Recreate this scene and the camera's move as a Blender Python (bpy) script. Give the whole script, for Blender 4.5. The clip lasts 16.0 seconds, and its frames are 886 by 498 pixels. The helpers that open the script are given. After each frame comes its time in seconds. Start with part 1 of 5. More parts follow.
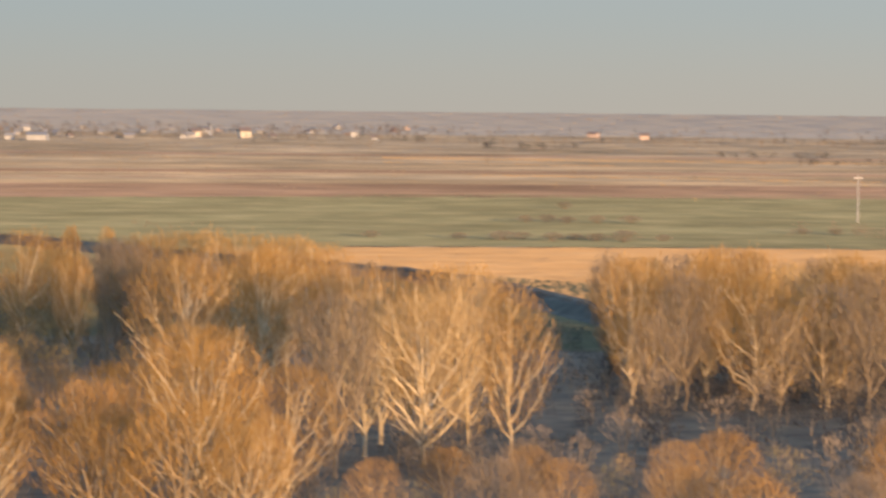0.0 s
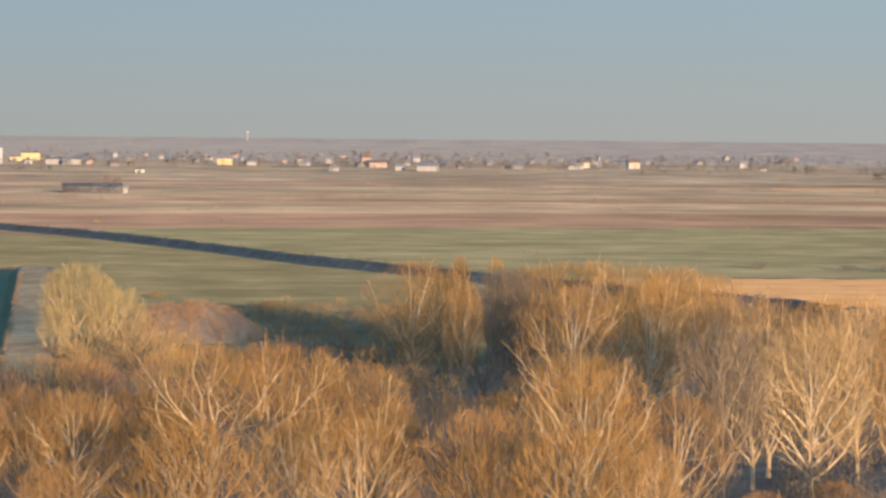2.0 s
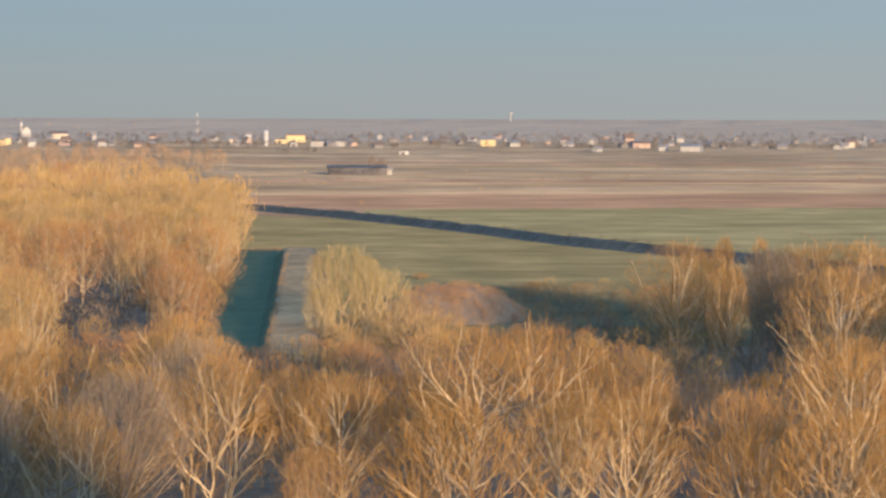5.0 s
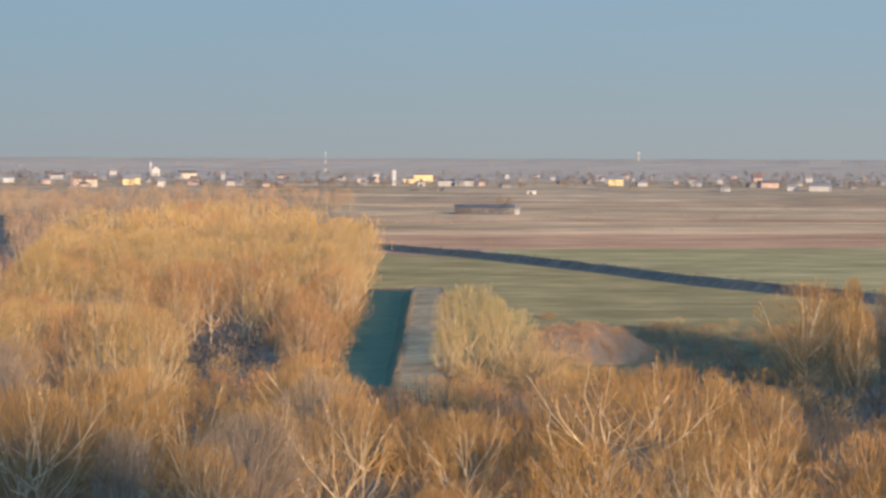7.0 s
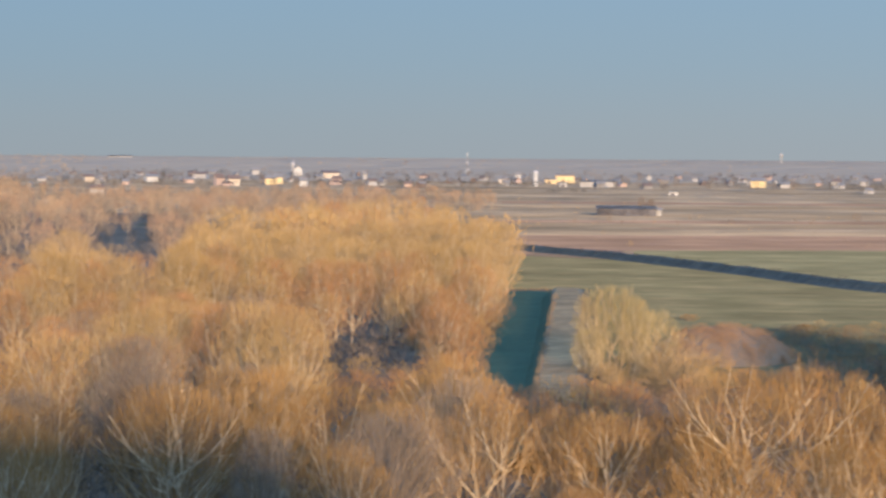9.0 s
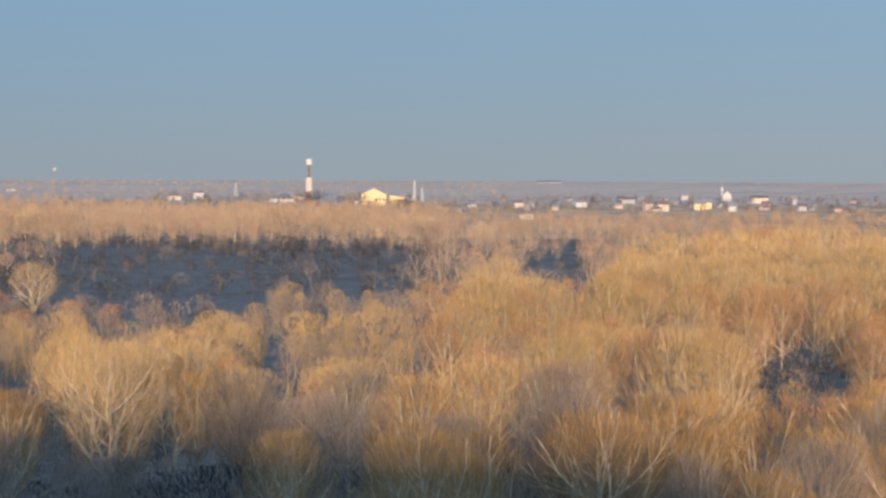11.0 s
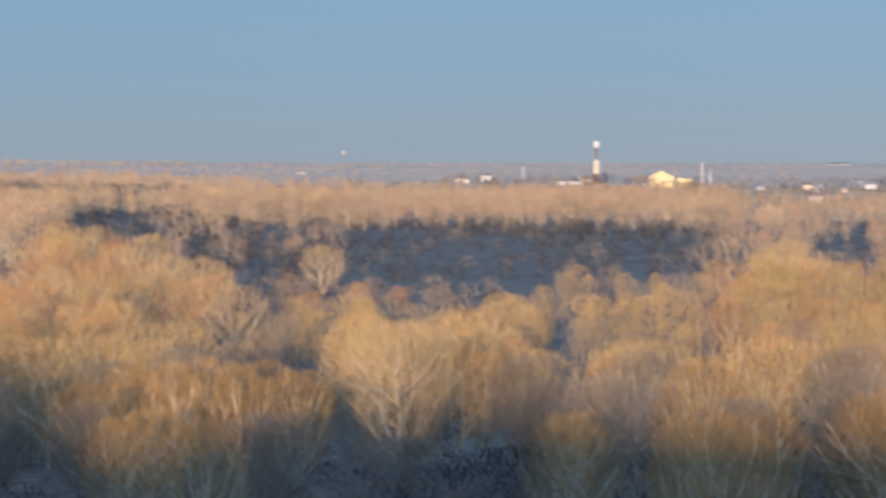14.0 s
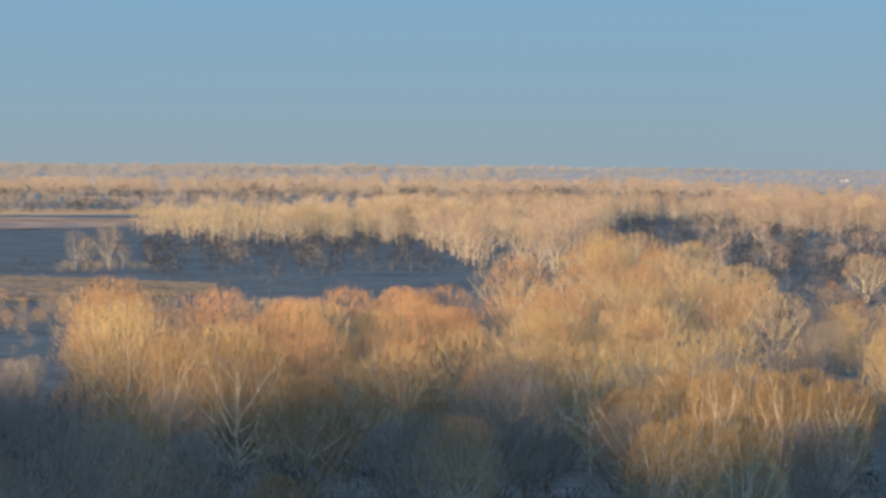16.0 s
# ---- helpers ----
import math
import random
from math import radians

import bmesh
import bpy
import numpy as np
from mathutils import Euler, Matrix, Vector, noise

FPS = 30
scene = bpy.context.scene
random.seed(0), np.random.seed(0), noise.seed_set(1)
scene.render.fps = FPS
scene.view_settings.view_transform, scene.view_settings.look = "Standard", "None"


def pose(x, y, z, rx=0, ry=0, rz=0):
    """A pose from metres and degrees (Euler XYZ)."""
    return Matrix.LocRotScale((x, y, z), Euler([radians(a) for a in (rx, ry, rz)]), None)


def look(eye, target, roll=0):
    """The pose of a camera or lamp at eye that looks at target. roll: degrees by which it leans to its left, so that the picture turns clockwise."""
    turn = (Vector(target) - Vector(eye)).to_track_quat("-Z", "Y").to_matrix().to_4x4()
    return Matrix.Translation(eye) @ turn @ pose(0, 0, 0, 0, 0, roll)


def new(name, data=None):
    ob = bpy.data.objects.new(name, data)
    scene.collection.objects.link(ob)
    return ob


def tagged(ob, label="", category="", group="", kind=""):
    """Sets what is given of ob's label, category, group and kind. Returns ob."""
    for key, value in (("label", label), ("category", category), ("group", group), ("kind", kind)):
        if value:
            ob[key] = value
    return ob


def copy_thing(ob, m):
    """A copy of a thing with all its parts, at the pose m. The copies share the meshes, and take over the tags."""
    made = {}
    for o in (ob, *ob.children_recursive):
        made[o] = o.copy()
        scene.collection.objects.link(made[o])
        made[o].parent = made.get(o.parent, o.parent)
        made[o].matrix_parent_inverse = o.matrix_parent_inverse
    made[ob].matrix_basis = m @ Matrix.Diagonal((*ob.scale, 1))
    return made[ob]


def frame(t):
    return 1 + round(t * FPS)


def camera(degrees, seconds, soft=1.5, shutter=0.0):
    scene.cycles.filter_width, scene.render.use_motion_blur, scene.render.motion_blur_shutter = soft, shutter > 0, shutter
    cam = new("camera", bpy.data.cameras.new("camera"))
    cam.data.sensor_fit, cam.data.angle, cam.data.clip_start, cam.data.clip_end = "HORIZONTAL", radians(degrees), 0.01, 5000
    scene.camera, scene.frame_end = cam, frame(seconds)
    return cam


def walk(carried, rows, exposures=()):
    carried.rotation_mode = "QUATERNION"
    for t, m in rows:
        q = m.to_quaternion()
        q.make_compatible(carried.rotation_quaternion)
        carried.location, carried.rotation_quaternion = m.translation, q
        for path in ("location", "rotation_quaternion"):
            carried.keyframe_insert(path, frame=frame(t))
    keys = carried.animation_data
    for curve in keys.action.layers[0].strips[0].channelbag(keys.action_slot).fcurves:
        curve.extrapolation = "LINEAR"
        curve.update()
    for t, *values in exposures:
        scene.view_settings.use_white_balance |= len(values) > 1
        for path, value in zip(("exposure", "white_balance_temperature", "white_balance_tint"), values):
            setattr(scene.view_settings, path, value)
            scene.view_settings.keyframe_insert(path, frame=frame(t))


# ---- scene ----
# A phone camera with a long lens turns on a hill over a river plain, late on a winter afternoon.
EYE = 24.0


def turned(yaw, pitch, roll):
    """The camera at the eye: degrees to the left of +y, degrees up, lean to the left."""
    a, e = radians(yaw), radians(pitch)
    ahead = Vector((-math.sin(a) * math.cos(e), math.cos(a) * math.cos(e), math.sin(e)))
    eye = Vector((0, 0, EYE))
    return look(eye, eye + ahead * 100, roll)


TURNS = (
    (0.0, -14.112, -2.482, 0.559),
    (0.5, -11.567, -1.808, 0.694),
    (1.0, -9.512, -2.049, 0.715),
    (1.5, -7.571, -1.848, 0.594),
    (2.0, -7.083, -1.983, 0.511),
    (2.5, -7.486, -2.186, 0.444),
    (3.0, -6.972, -2.231, 0.510),
    (3.5, -5.603, -2.089, 0.388),
    (4.0, -3.883, -2.125, 0.264),
    (4.2, -3.383, -2.142, 0.251),
    (6.3, -1.434, -2.716, 0.204),
    (6.5, -1.131, -2.404, 0.230),
    (7.0, 0.000, -1.645, 0.188),
    (7.5, 0.446, -1.956, 0.462),
    (8.0, 0.945, -1.798, 0.545),
    (8.5, 1.142, -1.694, 0.496),
    (9.0, 2.559, -1.648, 0.420),
    (9.5, 5.038, -1.645, 0.512),
    (10.0, 8.362, -1.347, 0.325),
    (10.2, 9.440, -1.234, 0.237),
    (12.5, 10.813, -1.332, 0.197),
    (13.0, 11.465, -1.610, 0.088),
    (13.5, 13.211, -1.754, -0.008),
    (14.0, 15.522, -1.562, 0.084),
    (14.5, 19.072, -1.274, 0.103),
    (15.0, 21.572, -1.520, 0.281),
    (15.5, 23.814, -1.445, 0.342),
    (16.0, 25.326, -1.459, 0.194),
)
cam = camera(15.942, 16.0, soft=2.7, shutter=0.3)
walk(cam, [(t, turned(a, b, c)) for t, a, b, c in TURNS],
     exposures=((0.0, 0.59, 7650, 17), (1.5, 0.54, 6900, 13), (3.5, 0.5, 6650, 12), (7.0, 0.46, 6100, 11), (9.0, 0.46, 5950, 12),
                (12.5, 0.43, 5800, 13), (14.5, 0.52, 5580, 11), (16.0, 0.52, 5520, 5)))

# ---- light ----
SUN_BEARING, SUN_HEIGHT = 170.0, 4.6
world = bpy.data.worlds.new("sky")
scene.world = world
world.use_nodes = True
nt = world.node_tree
sky = nt.nodes.new("ShaderNodeTexSky")
sky.sky_type = "NISHITA"
sky.sun_disc = False
sky.sun_elevation = radians(SUN_HEIGHT)
sky.sun_rotation = radians(SUN_BEARING)
sky.air_density, sky.dust_density, sky.ozone_density = 1.0, 0.4, 6.0
# thin winter haze along the whole horizon, and a pale blue hazy dome over it
way = nt.nodes.new("ShaderNodeTexCoord")
split = nt.nodes.new("ShaderNodeSeparateXYZ")
dome = nt.nodes.new("ShaderNodeValToRGB")
for p, c in ((0.0, (0.36, 0.389, 0.392)), (0.012, (0.346, 0.392, 0.407)), (0.03, (0.315, 0.394, 0.44)), (0.09, (0.26, 0.392, 0.505)), (0.35, (0.41, 0.64, 0.97)), (1.0, (0.35, 0.61, 1.04))):
    el = dome.color_ramp.elements[0] if p == 0 else dome.color_ramp.elements[-1] if p == 1 else dome.color_ramp.elements.new(p)
    el.position, el.color = p, (*c, 1)
lift = nt.nodes.new("ShaderNodeVectorMath")
lift.operation = "SCALE"
lift.inputs["Scale"].default_value = 8.0
haze = nt.nodes.new("ShaderNodeMix")
haze.data_type = "RGBA"
haze.inputs["Factor"].default_value = 0.8
nt.links.new(way.outputs["Generated"], split.inputs["Vector"])
nt.links.new(split.outputs["Z"], dome.inputs["Fac"])
nt.links.new(dome.outputs["Color"], lift.inputs[0])
nt.links.new(sky.outputs["Color"], haze.inputs["A"])
# bluer away from the sun's side, paler and warmer towards it
side = nt.nodes.new("ShaderNodeMapRange")
for key, value in (("From Min", -0.35), ("From Max", 0.4), ("To Min", 0.0), ("To Max", 1.0)):
    side.inputs[key].default_value = value
nt.links.new(split.outputs["X"], side.inputs["Value"])
cast = nt.nodes.new("ShaderNodeMix")
cast.data_type = "RGBA"
cast.inputs[6].default_value, cast.inputs[7].default_value = (0.935, 0.975, 1.0, 1), (1.19, 1.15, 1.12, 1)
nt.links.new(side.outputs["Result"], cast.inputs[0])
glow = nt.nodes.new("ShaderNodeVectorMath")
glow.operation = "MULTIPLY"
nt.links.new(lift.outputs["Vector"], glow.inputs[0])
nt.links.new(cast.outputs[2], glow.inputs[1])
nt.links.new(glow.outputs["Vector"], haze.inputs["B"])
nt.links.new(haze.outputs["Result"], nt.nodes["Background"].inputs["Color"])
nt.nodes["Background"].inputs["Strength"].default_value = 0.10

to_sun = Vector((math.sin(radians(SUN_BEARING)) * math.cos(radians(SUN_HEIGHT)),
                 math.cos(radians(SUN_BEARING)) * math.cos(radians(SUN_HEIGHT)), math.sin(radians(SUN_HEIGHT))))
sun = new("sun", bpy.data.lights.new("sun", "SUN"))
sun.data.energy, sun.data.angle, sun.data.color = 4.5, radians(1.4), (1.0, 0.665, 0.375)
sun.matrix_world = look(to_sun * 500, (0, 0, 0))


# ---- materials ----
def surface(name, stops, scale=1.0, stretch=(1, 1, 1), rough=0.9, big=0.0, random_tint=0.0, spec=0.2, coarse=0.15, stalks=0.0):
    """A procedural surface: a fine noise picks from the stops, a coarse one darkens and lightens patches."""
    m = bpy.data.materials.new(name)
    m.use_nodes = True
    n, l = m.node_tree.nodes, m.node_tree.links
    b = n["Principled BSDF"]
    b.inputs["Roughness"].default_value = rough
    b.inputs["Specular IOR Level"].default_value = spec
    co = n.new("ShaderNodeTexCoord")
    mp = n.new("ShaderNodeMapping")
    mp.inputs["Scale"].default_value = stretch
    l.new(co.outputs["Object"], mp.inputs["Vector"])
    fine = n.new("ShaderNodeTexNoise")
    fine.inputs["Scale"].default_value = scale
    fine.inputs["Detail"].default_value = 6
    l.new(mp.outputs["Vector"], fine.inputs["Vector"])
    ramp = n.new("ShaderNodeValToRGB")
    els = ramp.color_ramp.elements
    while len(els) < len(stops):
        els.new(0.5)
    for i, c in enumerate(stops):
        els[i].position = 0.28 + 0.44 * i / max(1, len(stops) - 1)
        els[i].color = (*c, 1)
    l.new(fine.outputs["Fac"], ramp.inputs["Fac"])
    wide = n.new("ShaderNodeTexNoise")
    wide.inputs["Scale"].default_value = scale * coarse
    wide.inputs["Detail"].default_value = 3
    l.new(mp.outputs["Vector"], wide.inputs["Vector"])
    vary = n.new("ShaderNodeMapRange")
    vary.inputs["From Min"].default_value, vary.inputs["From Max"].default_value = 0.3, 0.7
    vary.inputs["To Min"].default_value, vary.inputs["To Max"].default_value = 1 - big, 1 + big
    l.new(wide.outputs["Fac"], vary.inputs["Value"])
    last = vary.outputs["Result"]
    if random_tint:
        info = n.new("ShaderNodeObjectInfo")
        rr = n.new("ShaderNodeMapRange")
        rr.inputs["To Min"].default_value, rr.inputs["To Max"].default_value = 1 - random_tint, 1 + random_tint
        l.new(info.outputs["Random"], rr.inputs["Value"])
        mu = n.new("ShaderNodeMath")
        mu.operation = "MULTIPLY"
        l.new(last, mu.inputs[0])
        l.new(rr.outputs["Result"], mu.inputs[1])
        last = mu.outputs["Value"]
    mix = n.new("ShaderNodeVectorMath")
    mix.operation = "SCALE"
    l.new(ramp.outputs["Color"], mix.inputs[0])
    l.new(last, mix.inputs["Scale"])
    l.new(mix.outputs["Vector"], b.inputs["Base Color"])
    if stalks:
        # upright stalks and tufts that catch the low sun
        tuft = n.new("ShaderNodeTexNoise")
        tuft.inputs["Scale"].default_value = 1.3
        tuft.inputs["Detail"].default_value = 4
        l.new(co.outputs["Object"], tuft.inputs["Vector"])
        bp = n.new("ShaderNodeBump")
        bp.inputs["Strength"].default_value = 1.0
        bp.inputs["Distance"].default_value = stalks
        l.new(tuft.outputs["Fac"], bp.inputs["Height"])
        l.new(bp.outputs["Normal"], b.inputs["Normal"])
    return m


M = {
    "soil": surface("dark_leaf_litter", [(0.085, 0.072, 0.058), (0.14, 0.115, 0.085), (0.21, 0.165, 0.11)], 0.35, big=0.25),
    "plain": surface("far_dry_plain", [(0.135, 0.128, 0.106), (0.2, 0.184, 0.148), (0.285, 0.252, 0.195)], 0.035, (0.8, 1, 1), big=0.34, coarse=0.22),
    "plough": surface("reddish_ploughed_soil", [(0.148, 0.116, 0.094), (0.195, 0.15, 0.12), (0.25, 0.195, 0.152)], 0.035, (0.8, 1, 1), big=0.34, coarse=0.22),
    "stubble": surface("golden_stubble", [(0.302, 0.203, 0.107), (0.352, 0.243, 0.132), (0.398, 0.284, 0.158)], 0.12, (0.4, 1, 1), big=0.12),
    "straw": surface("pale_straw_field", [(0.165, 0.148, 0.115), (0.228, 0.199, 0.15), (0.305, 0.258, 0.188)], 0.035, (0.8, 1, 1), big=0.34, coarse=0.22),
    "meadow": surface("dull_green_meadow", [(0.101, 0.11, 0.0693), (0.128, 0.134, 0.0864), (0.166, 0.163, 0.106)], 0.12, (0.9, 1, 1), big=0.24, coarse=0.3),
    "wheat": surface("green_winter_wheat", [(0.114, 0.129, 0.0855), (0.142, 0.155, 0.103), (0.18, 0.186, 0.125)], 0.10, (0.9, 1, 1), big=0.24, coarse=0.3),
    # distance haze put into the base colours of far land and far trees
    "mist": surface("distant_land_paled_by_haze", [(0.205, 0.213, 0.212), (0.218, 0.228, 0.225), (0.231, 0.241, 0.238)], 0.006, (0.3, 1, 1), big=0.06),
    "faint": surface("distant_twigs_paled_by_haze", [(0.327, 0.281, 0.22), (0.383, 0.328, 0.256)], 0.02, big=0.1),
    # dark tone that puts the shade of clearings and hollows into the twigs
    "dusk": surface("shade_toned_dark_twigs", [(0.026, 0.03, 0.038), (0.04, 0.044, 0.052), (0.06, 0.06, 0.064)], 0.5, big=0.2),
    # bank grass darkened to carry the shade of the bank's near side
    "bank": surface("shade_dark_dry_bank_grass", [(0.05, 0.06, 0.055), (0.075, 0.085, 0.075), (0.11, 0.115, 0.095)], 0.5, big=0.2),
    # teal tone that stands in for shade beside the dam
    "shade_teal": surface("shade_teal_grass", [(0.04, 0.089, 0.053), (0.053, 0.11, 0.066), (0.068, 0.13, 0.078)], 0.8, big=0.12),
    "gravel": surface("grey_gravel_track", [(0.286, 0.178, 0.0864), (0.402, 0.257, 0.127), (0.532, 0.348, 0.173)], 0.6, big=0.25, stalks=0.3),
    "verge": surface("dry_grass_verge", [(0.24, 0.18, 0.11), (0.34, 0.26, 0.16)], 0.8, big=0.2),
    "bark": surface("pale_bark", [(0.43, 0.341, 0.224), (0.55, 0.452, 0.305), (0.64, 0.546, 0.385)], 3.0, big=0.2, random_tint=0.12),
    "bark_dark": surface("grey_brown_bark", [(0.2, 0.158, 0.115), (0.3, 0.242, 0.172)], 3.0, big=0.2, random_tint=0.12),
    "bark_mid": surface("buff_bark", [(0.34, 0.263, 0.172), (0.44, 0.347, 0.23)], 3.0, big=0.2),
    "gold": surface("golden_twigs", [(0.385, 0.264, 0.11), (0.455, 0.315, 0.135), (0.515, 0.364, 0.164)], 0.5, big=0.16, random_tint=0.18),
    "honey": surface("thin_golden_brown_twigs", [(0.28, 0.168, 0.061), (0.365, 0.223, 0.083), (0.424, 0.269, 0.106)], 0.5, big=0.25, random_tint=0.18),
    "russet": surface("thin_rusty_twigs", [(0.261, 0.154, 0.066), (0.332, 0.2, 0.086), (0.387, 0.248, 0.111)], 0.5, big=0.3, random_tint=0.15),
    "orange": surface("rusty_orange_twigs", [(0.359, 0.194, 0.086), (0.412, 0.228, 0.102), (0.461, 0.267, 0.124)], 0.5, big=0.16, random_tint=0.15),
    "yellow": surface("yellow_willow_twigs", [(0.385, 0.272, 0.135), (0.45, 0.322, 0.165), (0.51, 0.372, 0.2)], 0.5, big=0.16, random_tint=0.1),
    "sallow": surface("greenish_yellow_sallow_twigs", [(0.36, 0.285, 0.128), (0.43, 0.345, 0.158), (0.49, 0.40, 0.192)], 0.5, big=0.16, random_tint=0.1),
    "grey": surface("grey_brown_twigs", [(0.205, 0.165, 0.125), (0.25, 0.202, 0.154), (0.295, 0.24, 0.182)], 0.5, big=0.16, random_tint=0.15),
    "pink": surface("pinkish_brown_far_twigs", [(0.312, 0.226, 0.147), (0.385, 0.284, 0.186), (0.447, 0.334, 0.223)], 0.05, big=0.2),
    "pale": surface("pale_yellow_far_twigs", [(0.45, 0.335, 0.185), (0.54, 0.41, 0.235)], 0.05, big=0.16),
    "ash": surface("greyish_far_garden_twigs", [(0.152, 0.14, 0.132), (0.199, 0.183, 0.168)], 0.05, big=0.25),
    "rose": surface("rose_brown_far_twigs", [(0.333, 0.222, 0.147), (0.416, 0.288, 0.191)], 0.05, big=0.2),
    "red": surface("reddish_stems", [(0.36, 0.235, 0.14), (0.45, 0.3, 0.185)], 0.5, big=0.2),
    "rusty": surface("reddish_dry_growth", [(0.29, 0.205, 0.13), (0.36, 0.255, 0.16)], 0.5, big=0.2, stalks=0.4),
    "white": surface("white_render", [(0.46, 0.48, 0.48), (0.58, 0.6, 0.6)], 0.5, big=0.06),
    "chalk": surface("old_lime_wash", [(0.34, 0.35, 0.355), (0.44, 0.45, 0.45)], 0.5, big=0.1),
    "cream": surface("cream_render", [(0.50, 0.455, 0.385), (0.60, 0.55, 0.46)], 0.5, big=0.08),
    "lemon": surface("yellow_render", [(0.64, 0.53, 0.3), (0.72, 0.6, 0.36)], 0.5, big=0.06),
    "salmon": surface("salmon_render", [(0.44, 0.35, 0.31), (0.52, 0.42, 0.37)], 0.5, big=0.06),
    "tile": surface("weathered_red_tile", [(0.16, 0.13, 0.12), (0.215, 0.17, 0.155)], 0.8, big=0.15),
    "slate": surface("grey_roof_sheet", [(0.2, 0.205, 0.21), (0.28, 0.285, 0.29)], 0.8, big=0.15, rough=0.7),
    "board": surface("dark_weathered_boards", [(0.109, 0.112, 0.124), (0.171, 0.171, 0.183)], 0.6, big=0.3),
    "metal": surface("galvanised_steel", [(0.50, 0.50, 0.50), (0.60, 0.60, 0.60)], 1.0, rough=0.5, spec=0.5),
    "rust": surface("rust_brown_shaft", [(0.16, 0.10, 0.075), (0.24, 0.15, 0.11)], 0.5, big=0.15),
    "glass": surface("dark_window_glass", [(0.03, 0.035, 0.04), (0.05, 0.055, 0.06)], 1.0, rough=0.15, spec=0.5),
}


# ---- plan helpers ----
def rise(x, y):
    """Height of the land: the viewing hill, the flat plain and the slow rise towards the horizon."""
    r = math.hypot(x, y)
    z = 0.0
    if r > 3300:
        z = 23.6 * min(1.0, (r - 3300) / 1560.0)
    if r < 420:
        # hill: the spur under the camera and a higher unseen crown behind it, along the line from the sun
        s = x * math.sin(radians(SUN_BEARING)) + y * math.cos(radians(SUN_BEARING))
        w = 67.0 - x * math.cos(radians(SUN_BEARING)) + y * math.sin(radians(SUN_BEARING))
        side = max(0.0, min(1.0, (-w - 14) / 18))
        top = 26.6 + 6.0 * side * side * (3 - 2 * side) + 1.5 * noise.noise(Vector((w * 0.06, 0.5, 4.0))) + 1.4 * noise.noise(Vector((w * 0.21, 0.5, 7.0)))
        # bumps shape the unseen crown's outline so its shadow edge fits the front trees
        top += 0.7 * math.exp(-((w - 13) / 13) ** 4) + 2.2 * noise.noise(Vector((w * 0.47, 0.5, 2.0)))
        top += 2.8 * math.exp(-((w - 58) / 10.5) ** 4) + 3.2 * math.exp(-((w - 3) / 12) ** 4)
        top += 1.8 * math.exp(-((w - 44) / 8) ** 4) - 1.0 * math.exp(-((w - 28) / 8) ** 4)
        crown = top * math.exp(-((s - 48) / 32) ** 4 - ((w - 8) / 98) ** 4)
        spur = 24.6 * math.exp(-(x / 30) ** 4 - ((y + 22) / 40) ** 4)
        z = max(z, crown, spur)
    return z


def spot(bearing, dip):
    """The place on the land that is seen at a bearing (degrees right of +y) and a dip below the level (degrees)."""
    a, e = radians(bearing), math.tan(radians(dip))
    d = 60.0
    while d < 4900 and EYE - d * e > rise(d * math.sin(a), d * math.cos(a)):
        d *= 1.002
    return Vector((d * math.sin(a), d * math.cos(a), rise(d * math.sin(a), d * math.cos(a))))


def polar(bearing, d, z=None):
    x, y = d * math.sin(radians(bearing)), d * math.cos(radians(bearing))
    return Vector((x, y, rise(x, y) if z is None else z))


def mesh_from(name, verts, faces, material, smooth=False):
    me = bpy.data.meshes.new(name)
    me.from_pydata([tuple(v) for v in verts], [], faces)
    for m in (material if isinstance(material, (list, tuple)) else [material]):
        me.materials.append(m)
    if smooth:
        me.polygons.foreach_set("use_smooth", [True] * len(me.polygons))
    me.update()
    return me


def part(name, bm, material, parent=None, label=""):
    me = bpy.data.meshes.new(name)
    bm.to_mesh(me)
    bm.free()
    me.materials.append(material)
    ob = new(name, me)
    if parent is not None:
        ob.parent = parent
    if label:
        ob["label"] = label
    return ob


# ---- land ----
def build_ground():
    radii = [0.0] + [6.0 * 1.055 ** i for i in range(128)]
    radii = [r for r in radii if r < 4900] + [4930.0]
    n = 180
    verts, faces = [(0, 0, rise(0, 0))], []
    for r in radii[1:]:
        for k in range(n):
            a = 2 * math.pi * k / n
            x, y = r * math.sin(a), r * math.cos(a)
            verts.append((x, y, rise(x, y) - 0.06))
    for k in range(n):
        faces.append((0, 1 + (k + 1) % n, 1 + k))
    for i in range(len(radii) - 2):
        for k in range(n):
            p, q = 1 + i * n + k, 1 + i * n + (k + 1) % n
            faces.append((p, q, q + n, p + n))
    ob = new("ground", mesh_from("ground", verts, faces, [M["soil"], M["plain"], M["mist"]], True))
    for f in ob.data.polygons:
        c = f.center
        # beyond 3350 m the land takes the colour with haze in it
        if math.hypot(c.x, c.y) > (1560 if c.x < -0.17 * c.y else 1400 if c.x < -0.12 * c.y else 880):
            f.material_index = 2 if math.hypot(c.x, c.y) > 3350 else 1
    return tagged(ob, "flat winter river plain of dry grass and leaf litter", "ground", kind="structure")


build_ground()


